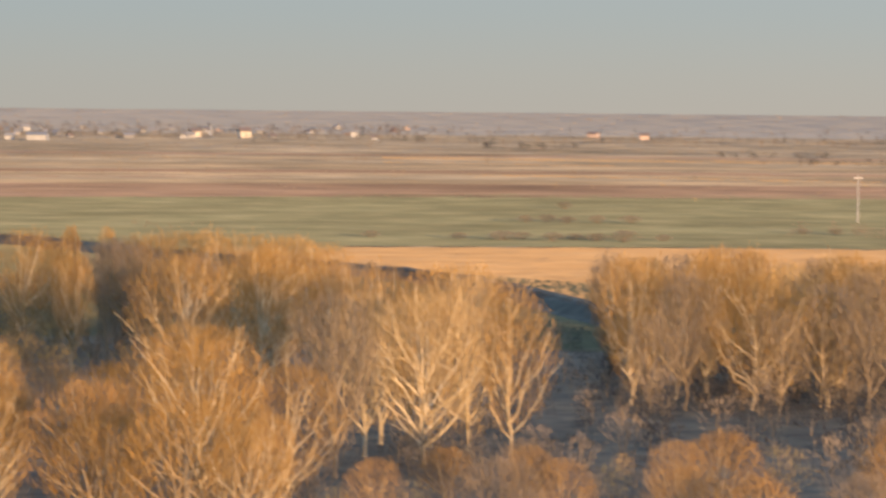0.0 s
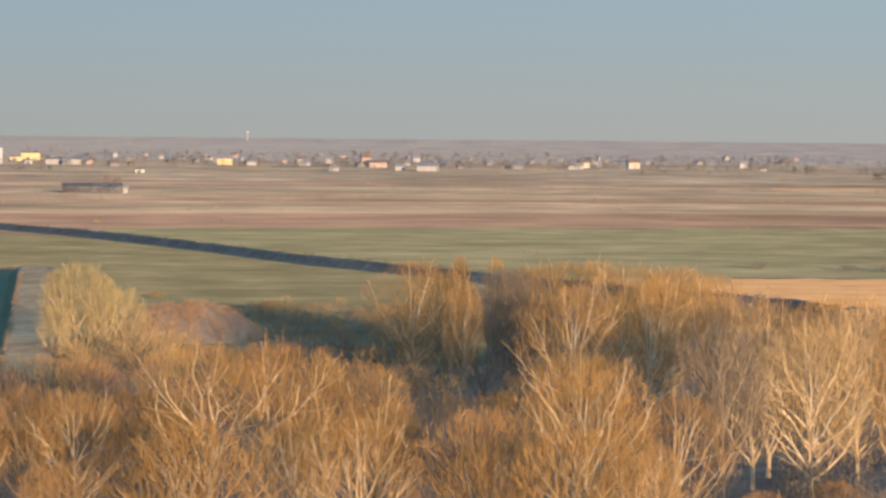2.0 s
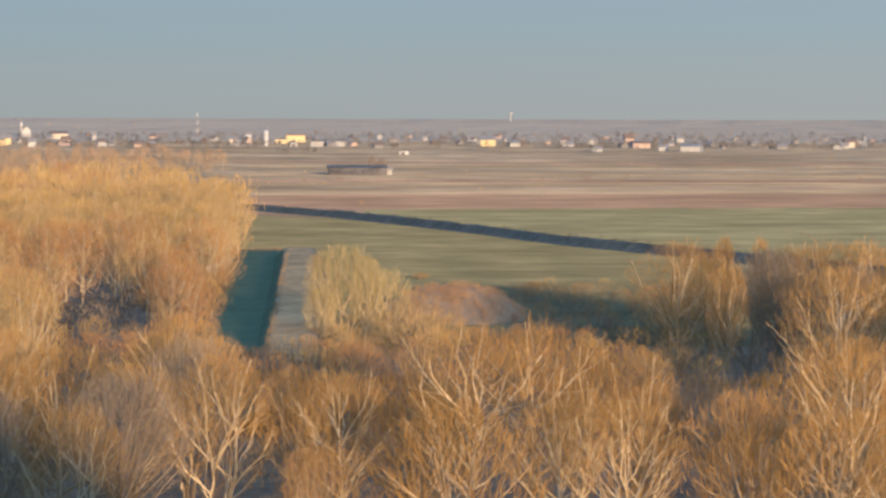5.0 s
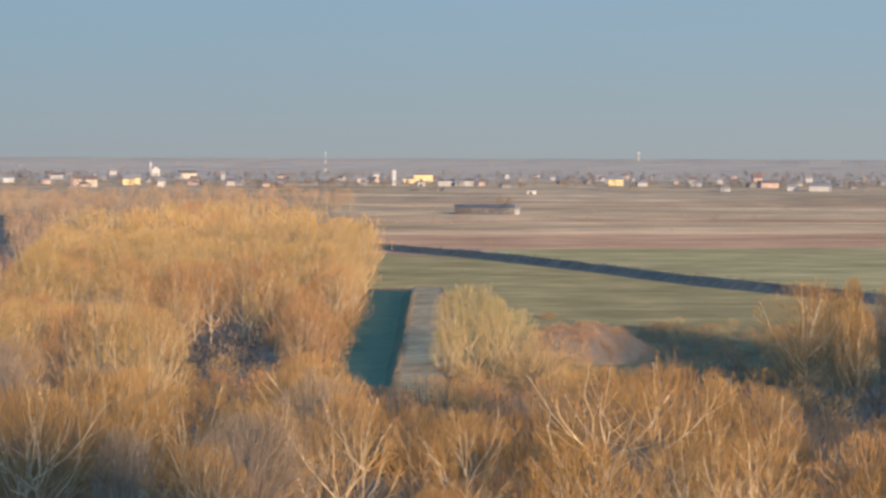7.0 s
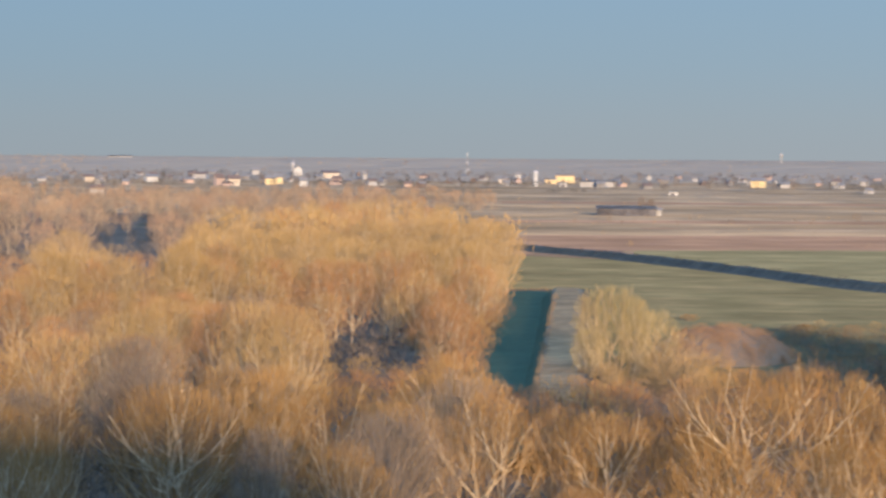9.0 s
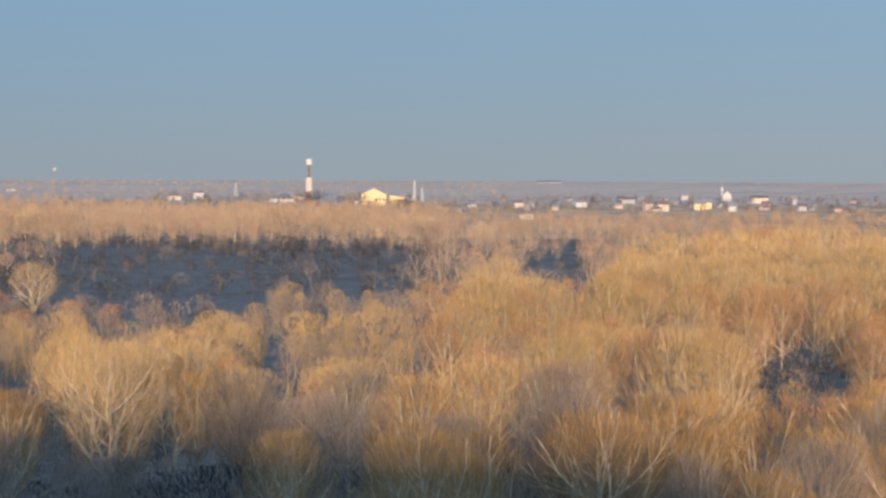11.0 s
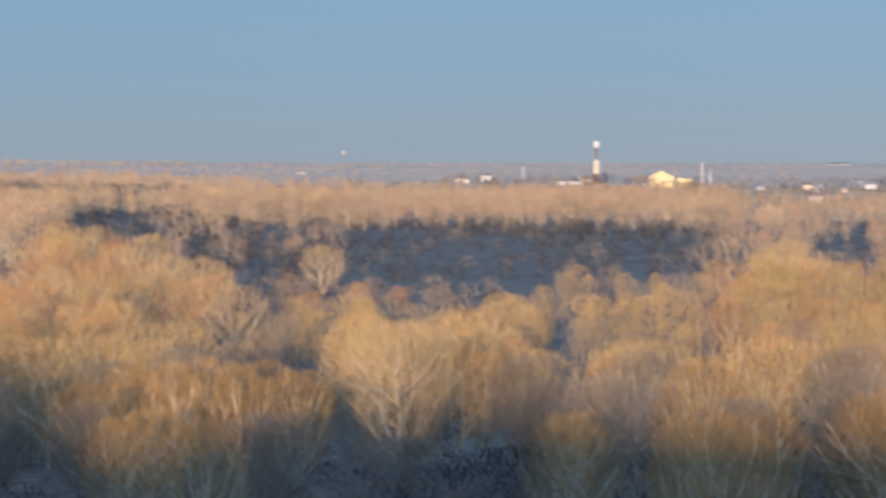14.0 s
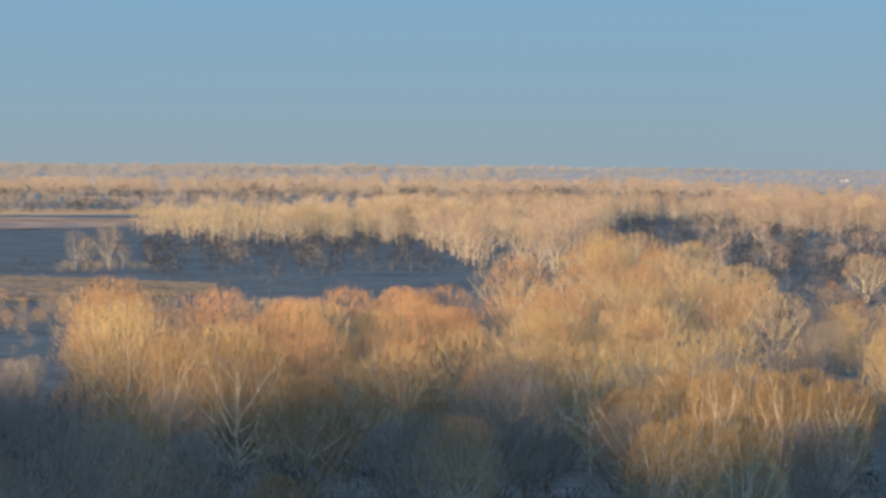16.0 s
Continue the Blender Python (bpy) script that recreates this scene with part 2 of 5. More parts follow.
def field(b0, b1, near, far, material, label, lift=0.0):
    """A field between two bearings; near and far are the distances of its edges at both ends."""
    n = 60
    verts, faces = [], []
    for i in range(n + 1):
        f = i / n
        b = b0 + (b1 - b0) * f
        for d in (near[0] + (near[1] - near[0]) * f, far[0] + (far[1] - far[0]) * f):
            d += 0.012 * d * noise.noise(Vector((b * 1.7, d * 0.01, 4.4)))
            verts.append(polar(b, d) + Vector((0, 0, lift)))
    for i in range(n):
        faces.append((2 * i, 2 * i + 2, 2 * i + 3, 2 * i + 1))
    return tagged(new("field", mesh_from("field", verts, faces, M[material])), label, "field", kind="structure")


def furrows(b0, b1, near, far, material, label, tall=0.15, seed=1, rough=1.0, until=None, since=None, close=0.8):
    """The relief of a field: low wavy ridges of clods, stubble or tussocks, row behind row."""
    verts, faces = [], []
    f, row = 0.0, 0
    span = 0.5 * (far[0] - near[0] + far[1] - near[1])
    n = max(6, int((b1 - b0) * 5.0))
    while f < 1.0:
        d0 = near[0] + (far[0] - near[0]) * f
        d1 = near[1] + (far[1] - near[1]) * f
        gap = close * tall * 0.5 * (d0 + d1) / EYE
        for i in range(n + 1):
            g = i / n
            b = b0 + (b1 - b0) * g
            d = d0 + (d1 - d0) * g
            d += gap * 0.6 * noise.noise(Vector((b * 1.3, row * 0.37, seed)))
            h = tall * max(0.12, 0.75 + 0.9 * rough * noise.noise(Vector((b * 1.3, row * 0.21, seed + 9.0))) + 0.6 * min(1.0, 3.0 * rough) * noise.noise(Vector((b * 3.1, row * 0.7, seed + 5.0))))
            if (until and d > until(b) - 3) or (since and d < since(b) + 12):
                h = -0.3
            for dd, z in ((-tall * 0.9, -0.03), (0, h), (tall * 0.9, -0.03)):
                verts.append(polar(b, d + dd) + Vector((0, 0, z + 0.05)))
        k = 3 * (n + 1) * row
        for i in range(n):
            for e in (0, 1):
                a = k + 3 * i + e
                faces.append((a, a + 3, a + 4, a + 1))
        row += 1
        f += gap / max(1.0, span)
    return tagged(new("furrows", mesh_from("furrows", verts, faces, M[material])), label, "furrows", kind="stuff")


# fields: bearings, near and far edge at both ends, surface, words, height of what grows there
NEAR_FIELDS = (
    (9.0, 30, (330, 300), (515, 330), "meadow", "shaded green meadow behind the poplars", 0.22),
    (12.2, 30, (562, 585), (912, 1000), "wheat", "green winter wheat field behind the stubble", 0.18),
)
# the long strips of the plain, one behind the other: distances of their edges at both ends, then what they bear
STRIP_LEFT = (818, 985, 1041, 1105, 1181, 1227, 1285, 1380, 1466, 1543, 1620, 1691, 1770, 1853)
STRIP_RIGHT = (955, 1110, 1172, 1237, 1275, 1352, 1399, 1457, 1516, 1559, 1637, 1709, 1747, 1812)
STRIPS = (
    ("plough", "reddish brown ploughed field"),
    ("straw", "pale tan strip of dry grass"),
    ("plain", "dull brown strip of fallow land"),
    ("straw", "pale tan strip of dry grass"),
    ("plough", "reddish brown strip of bare soil"),
    ("plain", "dull brown strip of fallow land"),
    ("straw", "pale tan strip of dry grass"),
    ("plain", "dull brown strip of fallow land"),
    ("plain", "greyish strip of old stubble"),
    ("straw", "pale tan strip of dry grass"),
    ("plain", "dull brown strip of fallow land"),
    ("plough", "reddish brown strip of bare soil"),
    ("plain", "dull brown strip of fallow land"),
)
FAR_FIELDS = (
    (-2.0, 30, (1853, 1812), (1850, 1900), "plain", "wide fallow land before the village", 0.4),
    (1.0, 11.0, (1090, 1120), (1110, 1150), "plough", "short dark strip of bare soil", 0.3),
    (8.0, 24.0, (1290, 1280), (1325, 1330), "straw", "long bright strip of stubble", 0.3),
    (13.0, 17.2, (1465, 1430), (1500, 1462), "stubble", "short bright strip of stubble", 0.3),
    (14.8, 22.0, (1185, 1135), (1222, 1172), "stubble", "bright narrow strip of stubble", 0.3),
    (13.0, 30.0, (1600, 1500), (1670, 1620), "stubble", "long golden strip of stubble", 0.3),
    (-2.0, 30, (1850, 1900), (2350, 2450), "plain", "grey fallow land at the village", 0.45),
    (11.8, 30, (2385, 2440), (3255, 3255), "plain", "far plain with dry fields", 0.5),
    (-2.0, 0.9, (790, 750), (832, 836), "plough", "bare strip behind the flood bank", 0.3),
    (-36, -29.4, (1560, 1640), (1900, 1800), "stubble", "tan field between the woods", 0.3),
    (-36, -29.4, (545, 600), (745, 655), "soil", "brown dry grass at the near edge of the clearing", 0.4),
    (-36, -30.3, (1130, 1300), (1555, 1480), "plough", "brown fallow field before the tan one", 0.45),
)
FIELDS = list(NEAR_FIELDS)
for i, (surf, words) in enumerate(STRIPS):
    FIELDS.append((-2.0, 30, (STRIP_LEFT[i], STRIP_RIGHT[i]), (STRIP_LEFT[i + 1], STRIP_RIGHT[i + 1]), surf, words, 0.3))
FIELDS += FAR_FIELDS
for i, (b0, b1, near, far, surf, words, tall) in enumerate(FIELDS):
    field(b0, b1, near, far, surf, words, 0.01 + 0.004 * i)
    furrows(b0, b1, near, far, surf, "low ridges of a " + words, tall * 0.7, 100 + i, 0.2, close=0.62)
# far ridges share the haze-pale colour of the land
furrows(-34, 30, (3250, 3250), (4850, 4850), "mist", "dry growth of the distant rising land, in a haze-pale colour", 0.6, 90, 0.1, close=0.3)
furrows(-11, 12, (2350, 2350), (3350, 3350), "plain", "dry growth among the village gardens", 0.3, 91, 0.6)


def bank_line(b):
    """Distance of the flood bank at a bearing."""
    return float(np.interp(b, (-3.5, -1.15, 0.48, 2.52, 4.57, 6.2, 8.8, 12.6, 14.8, 16.4, 18.2, 21, 24, 29), (930, 822, 762, 680, 604, 566, 512, 462, 424, 378, 340, 300, 270, 240)))


field(0.9, 2.3, (752, 705), (852, 862), "wheat", "tapering end of the green winter wheat", 0.005)
field(2.3, 6.2, (705, 590), (862, 884), "wheat", "green winter wheat beyond the flood bank", 0.006)
field(6.2, 12.3, (590, 540), (884, 914), "wheat", "wide green winter wheat field", 0.006)
furrows(0.7, 12.3, (520, 540), (834, 884), "wheat", "drilled rows of the green winter wheat", 0.13, 81, 0.15, None, bank_line, close=0.62)
field(10.0, 30, (500, 330), (556, 585), "stubble", "golden stubble field in low sun", 0.012)
furrows(9.5, 30, (330, 330), (552, 585), "stubble", "stubble rows of the golden field", 0.14, 83, 0.3, None, bank_line)
furrows(-25, -10.2, (1560, 1560), (2350, 2350), "plain", "dry growth between the far pinkish woods", 0.35, 85, 0.3)
furrows(-10.2, -6.9, (1330, 1330), (2350, 2350), "plain", "dry growth beyond the clearing", 0.35, 86, 0.3)
furrows(-6.9, -1.5, (1080, 1080), (2350, 2350), "plain", "dry growth between the far woods", 0.35, 84, 0.3)
field(0.0, 9.0, (335, 345), (775, 515), "meadow", "dull green meadow before the flood bank", 0.004)
field(-1.5, 0.0, (582, 582), (830, 775), "meadow", "dull green meadow behind the dam", 0.003)
furrows(0.1, 9.5, (335, 335), (582, 582), "meadow", "tussocks of the dull green meadow", 0.13, 80, 0.14, bank_line, close=0.62)
furrows(-1.5, 9.5, (582, 582), (825, 825), "meadow", "tussocks of the meadow near the flood bank", 0.13, 82, 0.14, bank_line, close=0.62)


# dry grass in a pale colour that lightens the tree shadow on the meadow
field(3.3, 8.8, (345, 352), (425, 398), "straw", "dry grass beside the mound, paled to lighten the tree shadow", 0.02)


def smooth_line(points, step=8.0):
    """A Catmull-Rom line through points, sampled about every step metres."""
    p = [points[0] * 2 - points[1]] + list(points) + [points[-1] * 2 - points[-2]]
    out = []
    for i in range(1, len(p) - 2):
        n = max(2, int((p[i + 1] - p[i]).length / step))
        for k in range(n):
            t = k / n
            out.append(0.5 * (2 * p[i] + (p[i + 1] - p[i - 1]) * t + (2 * p[i - 1] - 5 * p[i] + 4 * p[i + 1] - p[i + 2]) * t * t
                              + (3 * p[i] - p[i - 1] - 3 * p[i + 1] + p[i + 2]) * t ** 3))
    return out + [points[-1]]


def embankment(name, points, profile, materials, wobble, label):
    """A bank of earth: a profile of (offset to the right, height, material) along a line on the plain."""
    line = smooth_line(points)
    verts, faces, mats = [], [], []
    k = len(profile)
    for i, p in enumerate(line):
        q = (line[min(i + 1, len(line) - 1)] - line[max(i - 1, 0)]).normalized()
        side = Vector((q.y, -q.x, 0))
        for j, (off, z, m) in enumerate(profile):
            w = wobble * noise.noise(Vector((p.x * 0.09 + j * 7, p.y * 0.09, 3.0)))
            verts.append(p + side * (off + w) + Vector((0, 0, max(-0.05, z + (0.45 * w if z > 0.3 else 0)))))
    for i in range(len(line) - 1):
        for j in range(k - 1):
            a = i * k + j
            faces.append((a, a + 1, a + k + 1, a + k))
            mats.append(profile[j][2])
    me = mesh_from(name, verts, faces, materials)
    me.polygons.foreach_set("material_index", mats)
    return tagged(new(name, me), label, "embankment", kind="structure")


# the long flood bank that runs from behind the wood towards the right, its shade put into a dark grass colour
FLOOD = [polar(b, d) for b, d in ((29, 240), (24, 270), (21, 300), (18.2, 340), (16.4, 378), (14.8, 424), (12.6, 462), (8.8, 512), (6.2, 566), (4.57, 604),
                                  (2.52, 680), (0.48, 762), (-1.15, 822), (-3.5, 930), (-8, 1080))]
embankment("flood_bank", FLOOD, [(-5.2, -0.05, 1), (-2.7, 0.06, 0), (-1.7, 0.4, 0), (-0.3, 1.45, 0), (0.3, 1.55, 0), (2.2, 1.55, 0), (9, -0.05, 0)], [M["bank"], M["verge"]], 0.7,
           "long low grassy flood bank, coloured dark as if shaded")
# the straight dam with a gravel track that ends at the wood's edge
# the left slope takes the teal colour that paints its shade
embankment("track_dam", [Vector((-2.2, 240, 0)), Vector((-2.2, 330, 0)), Vector((-2.3, 420, 0)), Vector((-2.6, 510, 0)), Vector((-2.9, 540, 0))],
           [(-4.2, -0.05, 3), (-2.5, 1.75, 2), (-2.0, 1.95, 1), (1.9, 1.95, 2), (2.5, 1.75, 0), (4.6, -0.05, 0)], [M["bank"], M["gravel"], M["verge"], M["shade_teal"]], 0.55,
           "straight earth dam with a pale gravel track on its crest")


# a strip between the dam and the wood, the dam's shade painted as teal ground
strip = []
for i in range(26):
    y = 322 + i * 10.0
    strip += [Vector((-13.5 - 0.25 * math.sin(y * 0.05), y, 0.05)), Vector((-6.1, y, 0.05))]
tagged(new("field", mesh_from("field", strip, [(2 * i, 2 * i + 1, 2 * i + 3, 2 * i + 2) for i in range(25)], M["shade_teal"])), "strip of grass beside the dam, its shade put into a teal colour", "field", kind="structure")

# ---- trees ----
def tube(verts, faces, pts, radii, sides):
    """A tapered tube along pts, added to plain lists."""
    base = len(verts)
    up = Vector((0.31, 0.17, 0.93))
    for i, (p, r) in enumerate(zip(pts, radii)):
        d = (pts[min(i + 1, len(pts) - 1)] - pts[max(i - 1, 0)]).normalized()
        u = d.cross(up if abs(d.dot(up)) < 0.95 else Vector((1, 0, 0))).normalized()
        v = d.cross(u)
        for s in range(sides):
            a = 2 * math.pi * s / sides
            verts.append(p + u * (math.cos(a) * r) + v * (math.sin(a) * r))
    for i in range(len(pts) - 1):
        for s in range(sides):
            a, b = base + i * sides + s, base + i * sides + (s + 1) % sides
            faces.append((a, b, b + sides, a + sides))


def tree_shape(seed, height, width, low, limbs, subs, sprigs, twigs, fill, twig_len, twig_w, stems=1, belly=0.55, up=0.45, segs=(6, 5, 2), sides=4, wood=2, stray=0.30, skirt=0.25):
    """A bare winter tree: trunk, limbs that fan out and bend upwards, branches, sprigs and fine twigs, ending on a domed crown.
    Returns wood (verts, faces) and twigs (verts, faces). low: where the crown begins, as a share of the height; wood: the last level built as round wood."""
    rnd = random.Random(seed)
    wv, wf, tv, tf = [], [], [], []
    z0 = low * height
    lumps = [(rnd.uniform(0, 6.28), rnd.uniform(0.05, 0.14), rnd.randint(2, 5)) for _ in range(3)]
    gauss = rnd.gauss

    def reach(z, a):
        """How wide the crown is at a height and a side."""
        c = (z - z0) / (height - z0)
        if c <= 0.0 or c >= 1.0:
            return 0.0
        r = skirt + (1 - skirt) * (c / belly) ** 0.8 if c < belly else math.sqrt(max(0.0, 1 - ((c - belly) / (1 - belly)) ** 2.2))
        for ph, am, k in lumps:
            r *= 1 + am * math.sin(k * a + ph + 4 * c)
        return r * width / 2

    def held(p, d, ln):
        """The end of a shoot from p along d, kept inside the crown."""
        room = rnd.uniform(0.86, 1.12)
        for _ in range(4):
            q = p + d * ln
            if q.z < height * (0.5 + 0.5 * room) and math.hypot(q.x, q.y) <= reach(min(q.z, height * 0.985), math.atan2(q.y, q.x)) * room:
                break
            ln *= 0.72
        return p + d * ln

    def curve(p, m, q, n, jitter):
        pts = []
        for i in range(n + 1):
            t = i / n
            v = p * (1 - t) ** 2 + m * (2 * t * (1 - t)) + q * t * t
            if 0 < i < n:
                v = v + Vector((gauss(0, jitter), gauss(0, jitter), gauss(0, jitter * 0.6)))
            pts.append(v)
        return pts

    def along(pts, t):
        x = min(len(pts) - 1.001, t * (len(pts) - 1))
        i = int(x)
        return pts[i].lerp(pts[i + 1], x - i), (pts[i + 1] - pts[i]).normalized()

    def blade(p, q, w):
        """A thin shoot, widest at its foot."""
        d = q - p
        s = d.cross(Vector((gauss(0, 1), gauss(0, 1), gauss(0, 1))))
        if s.length < 1e-6:
            return
        s = s * (w * 0.5 / s.length)
        k = len(tv)
        tv.extend((p - s, p + s, q))
        tf.append((k, k + 1, k + 2))

    trunks = []
    r0 = 0.0122 * height + 0.03 if stems == 1 else 0.0105 * height + 0.02
    for s in range(stems):
        a = 2 * math.pi * (s + rnd.random() * 0.6) / stems
        off = 0.0 if stems == 1 else 0.02 * height
        lean = rnd.uniform(0.01, 0.06) * height if stems == 1 else rnd.uniform(0.10, 0.22) * width
        root = Vector((math.cos(a) * off, math.sin(a) * off, -0.3))
        tip = Vector((math.cos(a) * lean, math.sin(a) * lean, height * rnd.uniform(0.72, 0.84)))
        bow = Vector((gauss(0, 0.02), gauss(0, 0.02), 0)) * height
        trunk = curve(root, root.lerp(tip, 0.5) + bow, tip, segs[0], 0.010 * height)
        tube(wv, wf, trunk, [r0 * (1 - 0.88 * (i / segs[0]) ** 0.8) + 0.010 for i in range(segs[0] + 1)], sides)
        trunks.append(trunk)
    shoots = []
    for k in range(limbs):
        trunk = trunks[k % stems]
        u = (k + rnd.random()) / limbs
        a = k * 2.4 + rnd.uniform(-0.5, 0.5)
        c = 0.30 + 0.68 * u
        zt = z0 + (height - z0) * c
        r = reach(zt, a) * rnd.uniform(0.72, 1.0)
        q = Vector((math.cos(a) * r, math.sin(a) * r, zt))
        foot = min(0.80, max(0.10, 0.12 + 0.55 * u * rnd.uniform(0.55, 1.1)))
        p, _ = along(trunk, foot)
        d = q - p
        m = p + Vector((d.x * 0.62, d.y * 0.62, d.z * 0.40))
        limb = curve(p, m, q, segs[1], 0.012 * height)
        rl = r0 * (0.62 - 0.36 * foot)
        tube(wv, wf, limb, [rl * (1 - 0.86 * e / segs[1]) + 0.010 for e in range(segs[1] + 1)], 3)
        shoots.append((limb, rl, a))
    shoots += [(t[min(len(t) // 2, len(t) - 2):], r0 * 0.35, rnd.uniform(0, 6.28)) for t in trunks]
    for limb, rl, a in shoots:
        for b in range(subs):
            t = 0.22 + 0.78 * (b + rnd.random()) / subs
            p, d = along(limb, t)
            out = Vector((p.x, p.y, 0.0))
            out = out.normalized() if out.length > 0.1 else Vector((math.cos(a), math.sin(a), 0))
            d = (d * 0.75 + out * 0.30 + Vector((gauss(0, stray * 1.5), gauss(0, stray * 1.5), up * 0.6 + gauss(0, stray)))).normalized()
            q = held(p, d, height * (0.30 - 0.14 * t) * rnd.uniform(0.75, 1.25))
            mid = p.lerp(q, 0.5) - Vector((0, 0, 0.04 * (q - p).length))
            sub = [p, mid, q] if segs[2] > 1 else [p, q]
            if wood >= 2:
                tube(wv, wf, sub, [rl * 0.30 * (1 - 0.85 * e / (len(sub) - 1)) + 0.007 for e in range(len(sub))], 3)
            else:
                blade(p, q, twig_w * 1.6)
            for e in range(sprigs):
                p2, d2 = along(sub, 0.12 + 0.88 * (e + rnd.random()) / sprigs)
                d2 = (d2 * 0.8 + Vector((gauss(0, stray * 1.6), gauss(0, stray * 1.6), up * 0.6 + gauss(0, stray)))).normalized()
                q2 = held(p2, d2, height * rnd.uniform(0.07, 0.15))
                blade(p2, q2, twig_w * 1.5)
                for _ in range(twigs):
                    p3 = p2.lerp(q2, rnd.random())
                    d3 = (d2 * 0.6 + Vector((gauss(0, stray * 1.9), gauss(0, stray * 1.9), up * 0.4 + gauss(0, stray * 1.4)))).normalized()
                    blade(p3, held(p3, d3, twig_len * rnd.uniform(0.5, 1.25)), twig_w * rnd.uniform(0.7, 1.3))
    # the haze of finest twigs through the whole crown, fanned out from the fork
    fan = Vector((0, 0, z0 * 0.5))
    seat = Vector((seed * 3.1, seed * 1.7, seed * 0.9))
    made = 0
    while made < fill:
        z = z0 + (height - z0) * (0.03 + 0.95 * rnd.random() ** 0.8)
        a = rnd.uniform(0, 2 * math.pi)
        r = reach(z, a) * rnd.random() ** 0.5 * rnd.uniform(0.92, 1.06)
        if rnd.random() > (0.25 + 0.75 * r / (width * 0.5)) * (0.12 + 0.5 * skirt + (0.88 - 0.5 * skirt) * (z - z0) / (height - z0)) + 0.08:
            continue
        q = Vector((math.cos(a) * r, math.sin(a) * r, z))
        if rnd.random() > 0.70 + 0.9 * noise.noise(q * (7.0 / width) + seat):
            continue
        made += 1
        d = ((q - fan).normalized() * 0.8 + Vector((gauss(0, stray), gauss(0, stray), up * 0.5 + gauss(0, stray * 0.8)))).normalized()
        blade(q - d * (twig_len * rnd.uniform(0.5, 1.2)), q, twig_w * rnd.uniform(0.7, 1.3))
    return wv, wf, tv, tf


def tree_thing(name, shape, bark, twig, label, group):
    """One tree standing at the origin, with its trunk and its crown."""
    wv, wf, tv, tf = shape
    ob = new(name)
    ob.empty_display_size = 0.5
    for nm, v, f, m in (("trunk", wv, wf, bark), ("crown", tv, tf, twig)):
        child = new(nm, mesh_from(nm, v, f, M[m]))
        child.parent = ob
    return tagged(ob, label, "shrub" if name == "shrub" else "tree", group)


# near kinds: broad spreading, upright, slender pillar, many-stemmed willow, low shrub
NEAR = {}
for i in range(4):
    NEAR["broad", i] = tree_shape(10 + i, 12, 9.4, 0.10, 15, 6, 4, 3, 3000, 0.95, 0.026, belly=0.56)
    NEAR["upright", i] = tree_shape(20 + i, 12, 5.8, 0.12, 12, 6, 4, 3, 1900, 0.95, 0.026, belly=0.60, up=0.7)
    NEAR["willow", i] = tree_shape(30 + i, 12, 8.6, 0.04, 15, 5, 4, 3, 2500, 0.95, 0.027, stems=3, belly=0.52, up=0.6)
for i in range(3):
    NEAR["shrub", i] = tree_shape(50 + i, 6, 6.4, 0.0, 12, 4, 2, 3, 1900, 0.7, 0.030, stems=5, segs=(3, 3, 1), belly=0.45, up=0.6, sides=3)
for i in range(2):
    NEAR["pillar", i] = tree_shape(40 + i, 12, 3.0, 0.06, 12, 5, 2, 3, 1500, 0.8, 0.032, belly=0.42, up=1.3, stray=0.2)

TWIG_WORDS = {"gold": "golden brown twigs", "orange": "rusty orange twigs", "yellow": "yellowish twigs", "sallow": "greenish yellow twigs", "grey": "grey-brown twigs"}
KIND_WORDS = {"broad": "broad bare winter tree with pale limbs and ", "upright": "upright bare poplar with a pale trunk and ",
              "willow": "many-stemmed bare willow with ", "shrub": "dense leafless shrub with ", "pillar": "slender pillar-shaped poplar with "}
made_trees = {}
stood = []


def stand(kind, which, twig, x, y, h, turn, wide=1.0):
    """Stand one near tree on the land."""
    key = (kind, which, twig)
    s = h / (6.0 if kind == "shrub" else 12.0)
    m = Matrix.Translation((x, y, rise(x, y))) @ pose(0, 0, 0, 0, 0, turn) @ Matrix.Diagonal((s * wide, s * wide, s, 1))
    stood.append((x, y))
    if key not in made_trees:
        name = {"shrub": "shrub", "willow": "willow_tree", "pillar": "poplar_tree", "upright": "poplar_tree", "broad": "bare_tree"}[kind]
        ob = tree_thing(name, NEAR[kind, which], "bark_dark" if twig == "grey" else "bark_mid" if twig == "orange" or kind == "shrub" else "bark", {"gold": "honey", "orange": "russet"}.get(twig, twig), KIND_WORDS[kind] + TWIG_WORDS[twig], "trees of the river wood")
        ob.matrix_basis = m
        made_trees[key] = ob
        return ob
    ob = copy_thing(made_trees[key], Matrix.Identity(4))
    ob.matrix_basis = m
    return ob


rng = random.Random(7)

# trees that stand out in the front of the wood: bearing, distance, height, kind, twigs
FRONT_RIGHT = (
    (9.63, 186, 12.0, "broad", "gold"), (11.4, 190, 9.2, "broad", "gold"), (2.8, 188, 12.2, "broad", "gold"), (3.95, 190, 12.2, "broad", "gold"),
    (4.85, 192, 11.2, "upright", "gold"), (5.85, 190, 10.8, "upright", "gold"), (7.8, 182, 8.8, "shrub", "orange"), (0.45, 190, 9.2, "broad", "gold"),
    (-1.7, 188, 10.4, "willow", "gold"), (-0.4, 196, 9.0, "willow", "orange"), (1.6, 198, 8.6, "shrub", "orange"), (13.0, 228, 13.4, "upright", "gold"),
    (13.9, 226, 13.6, "upright", "gold"), (14.6, 224, 13.0, "broad", "yellow"), (15.4, 222, 12.4, "upright", "gold"), (12.5, 250, 12.4, "broad", "grey"),
)
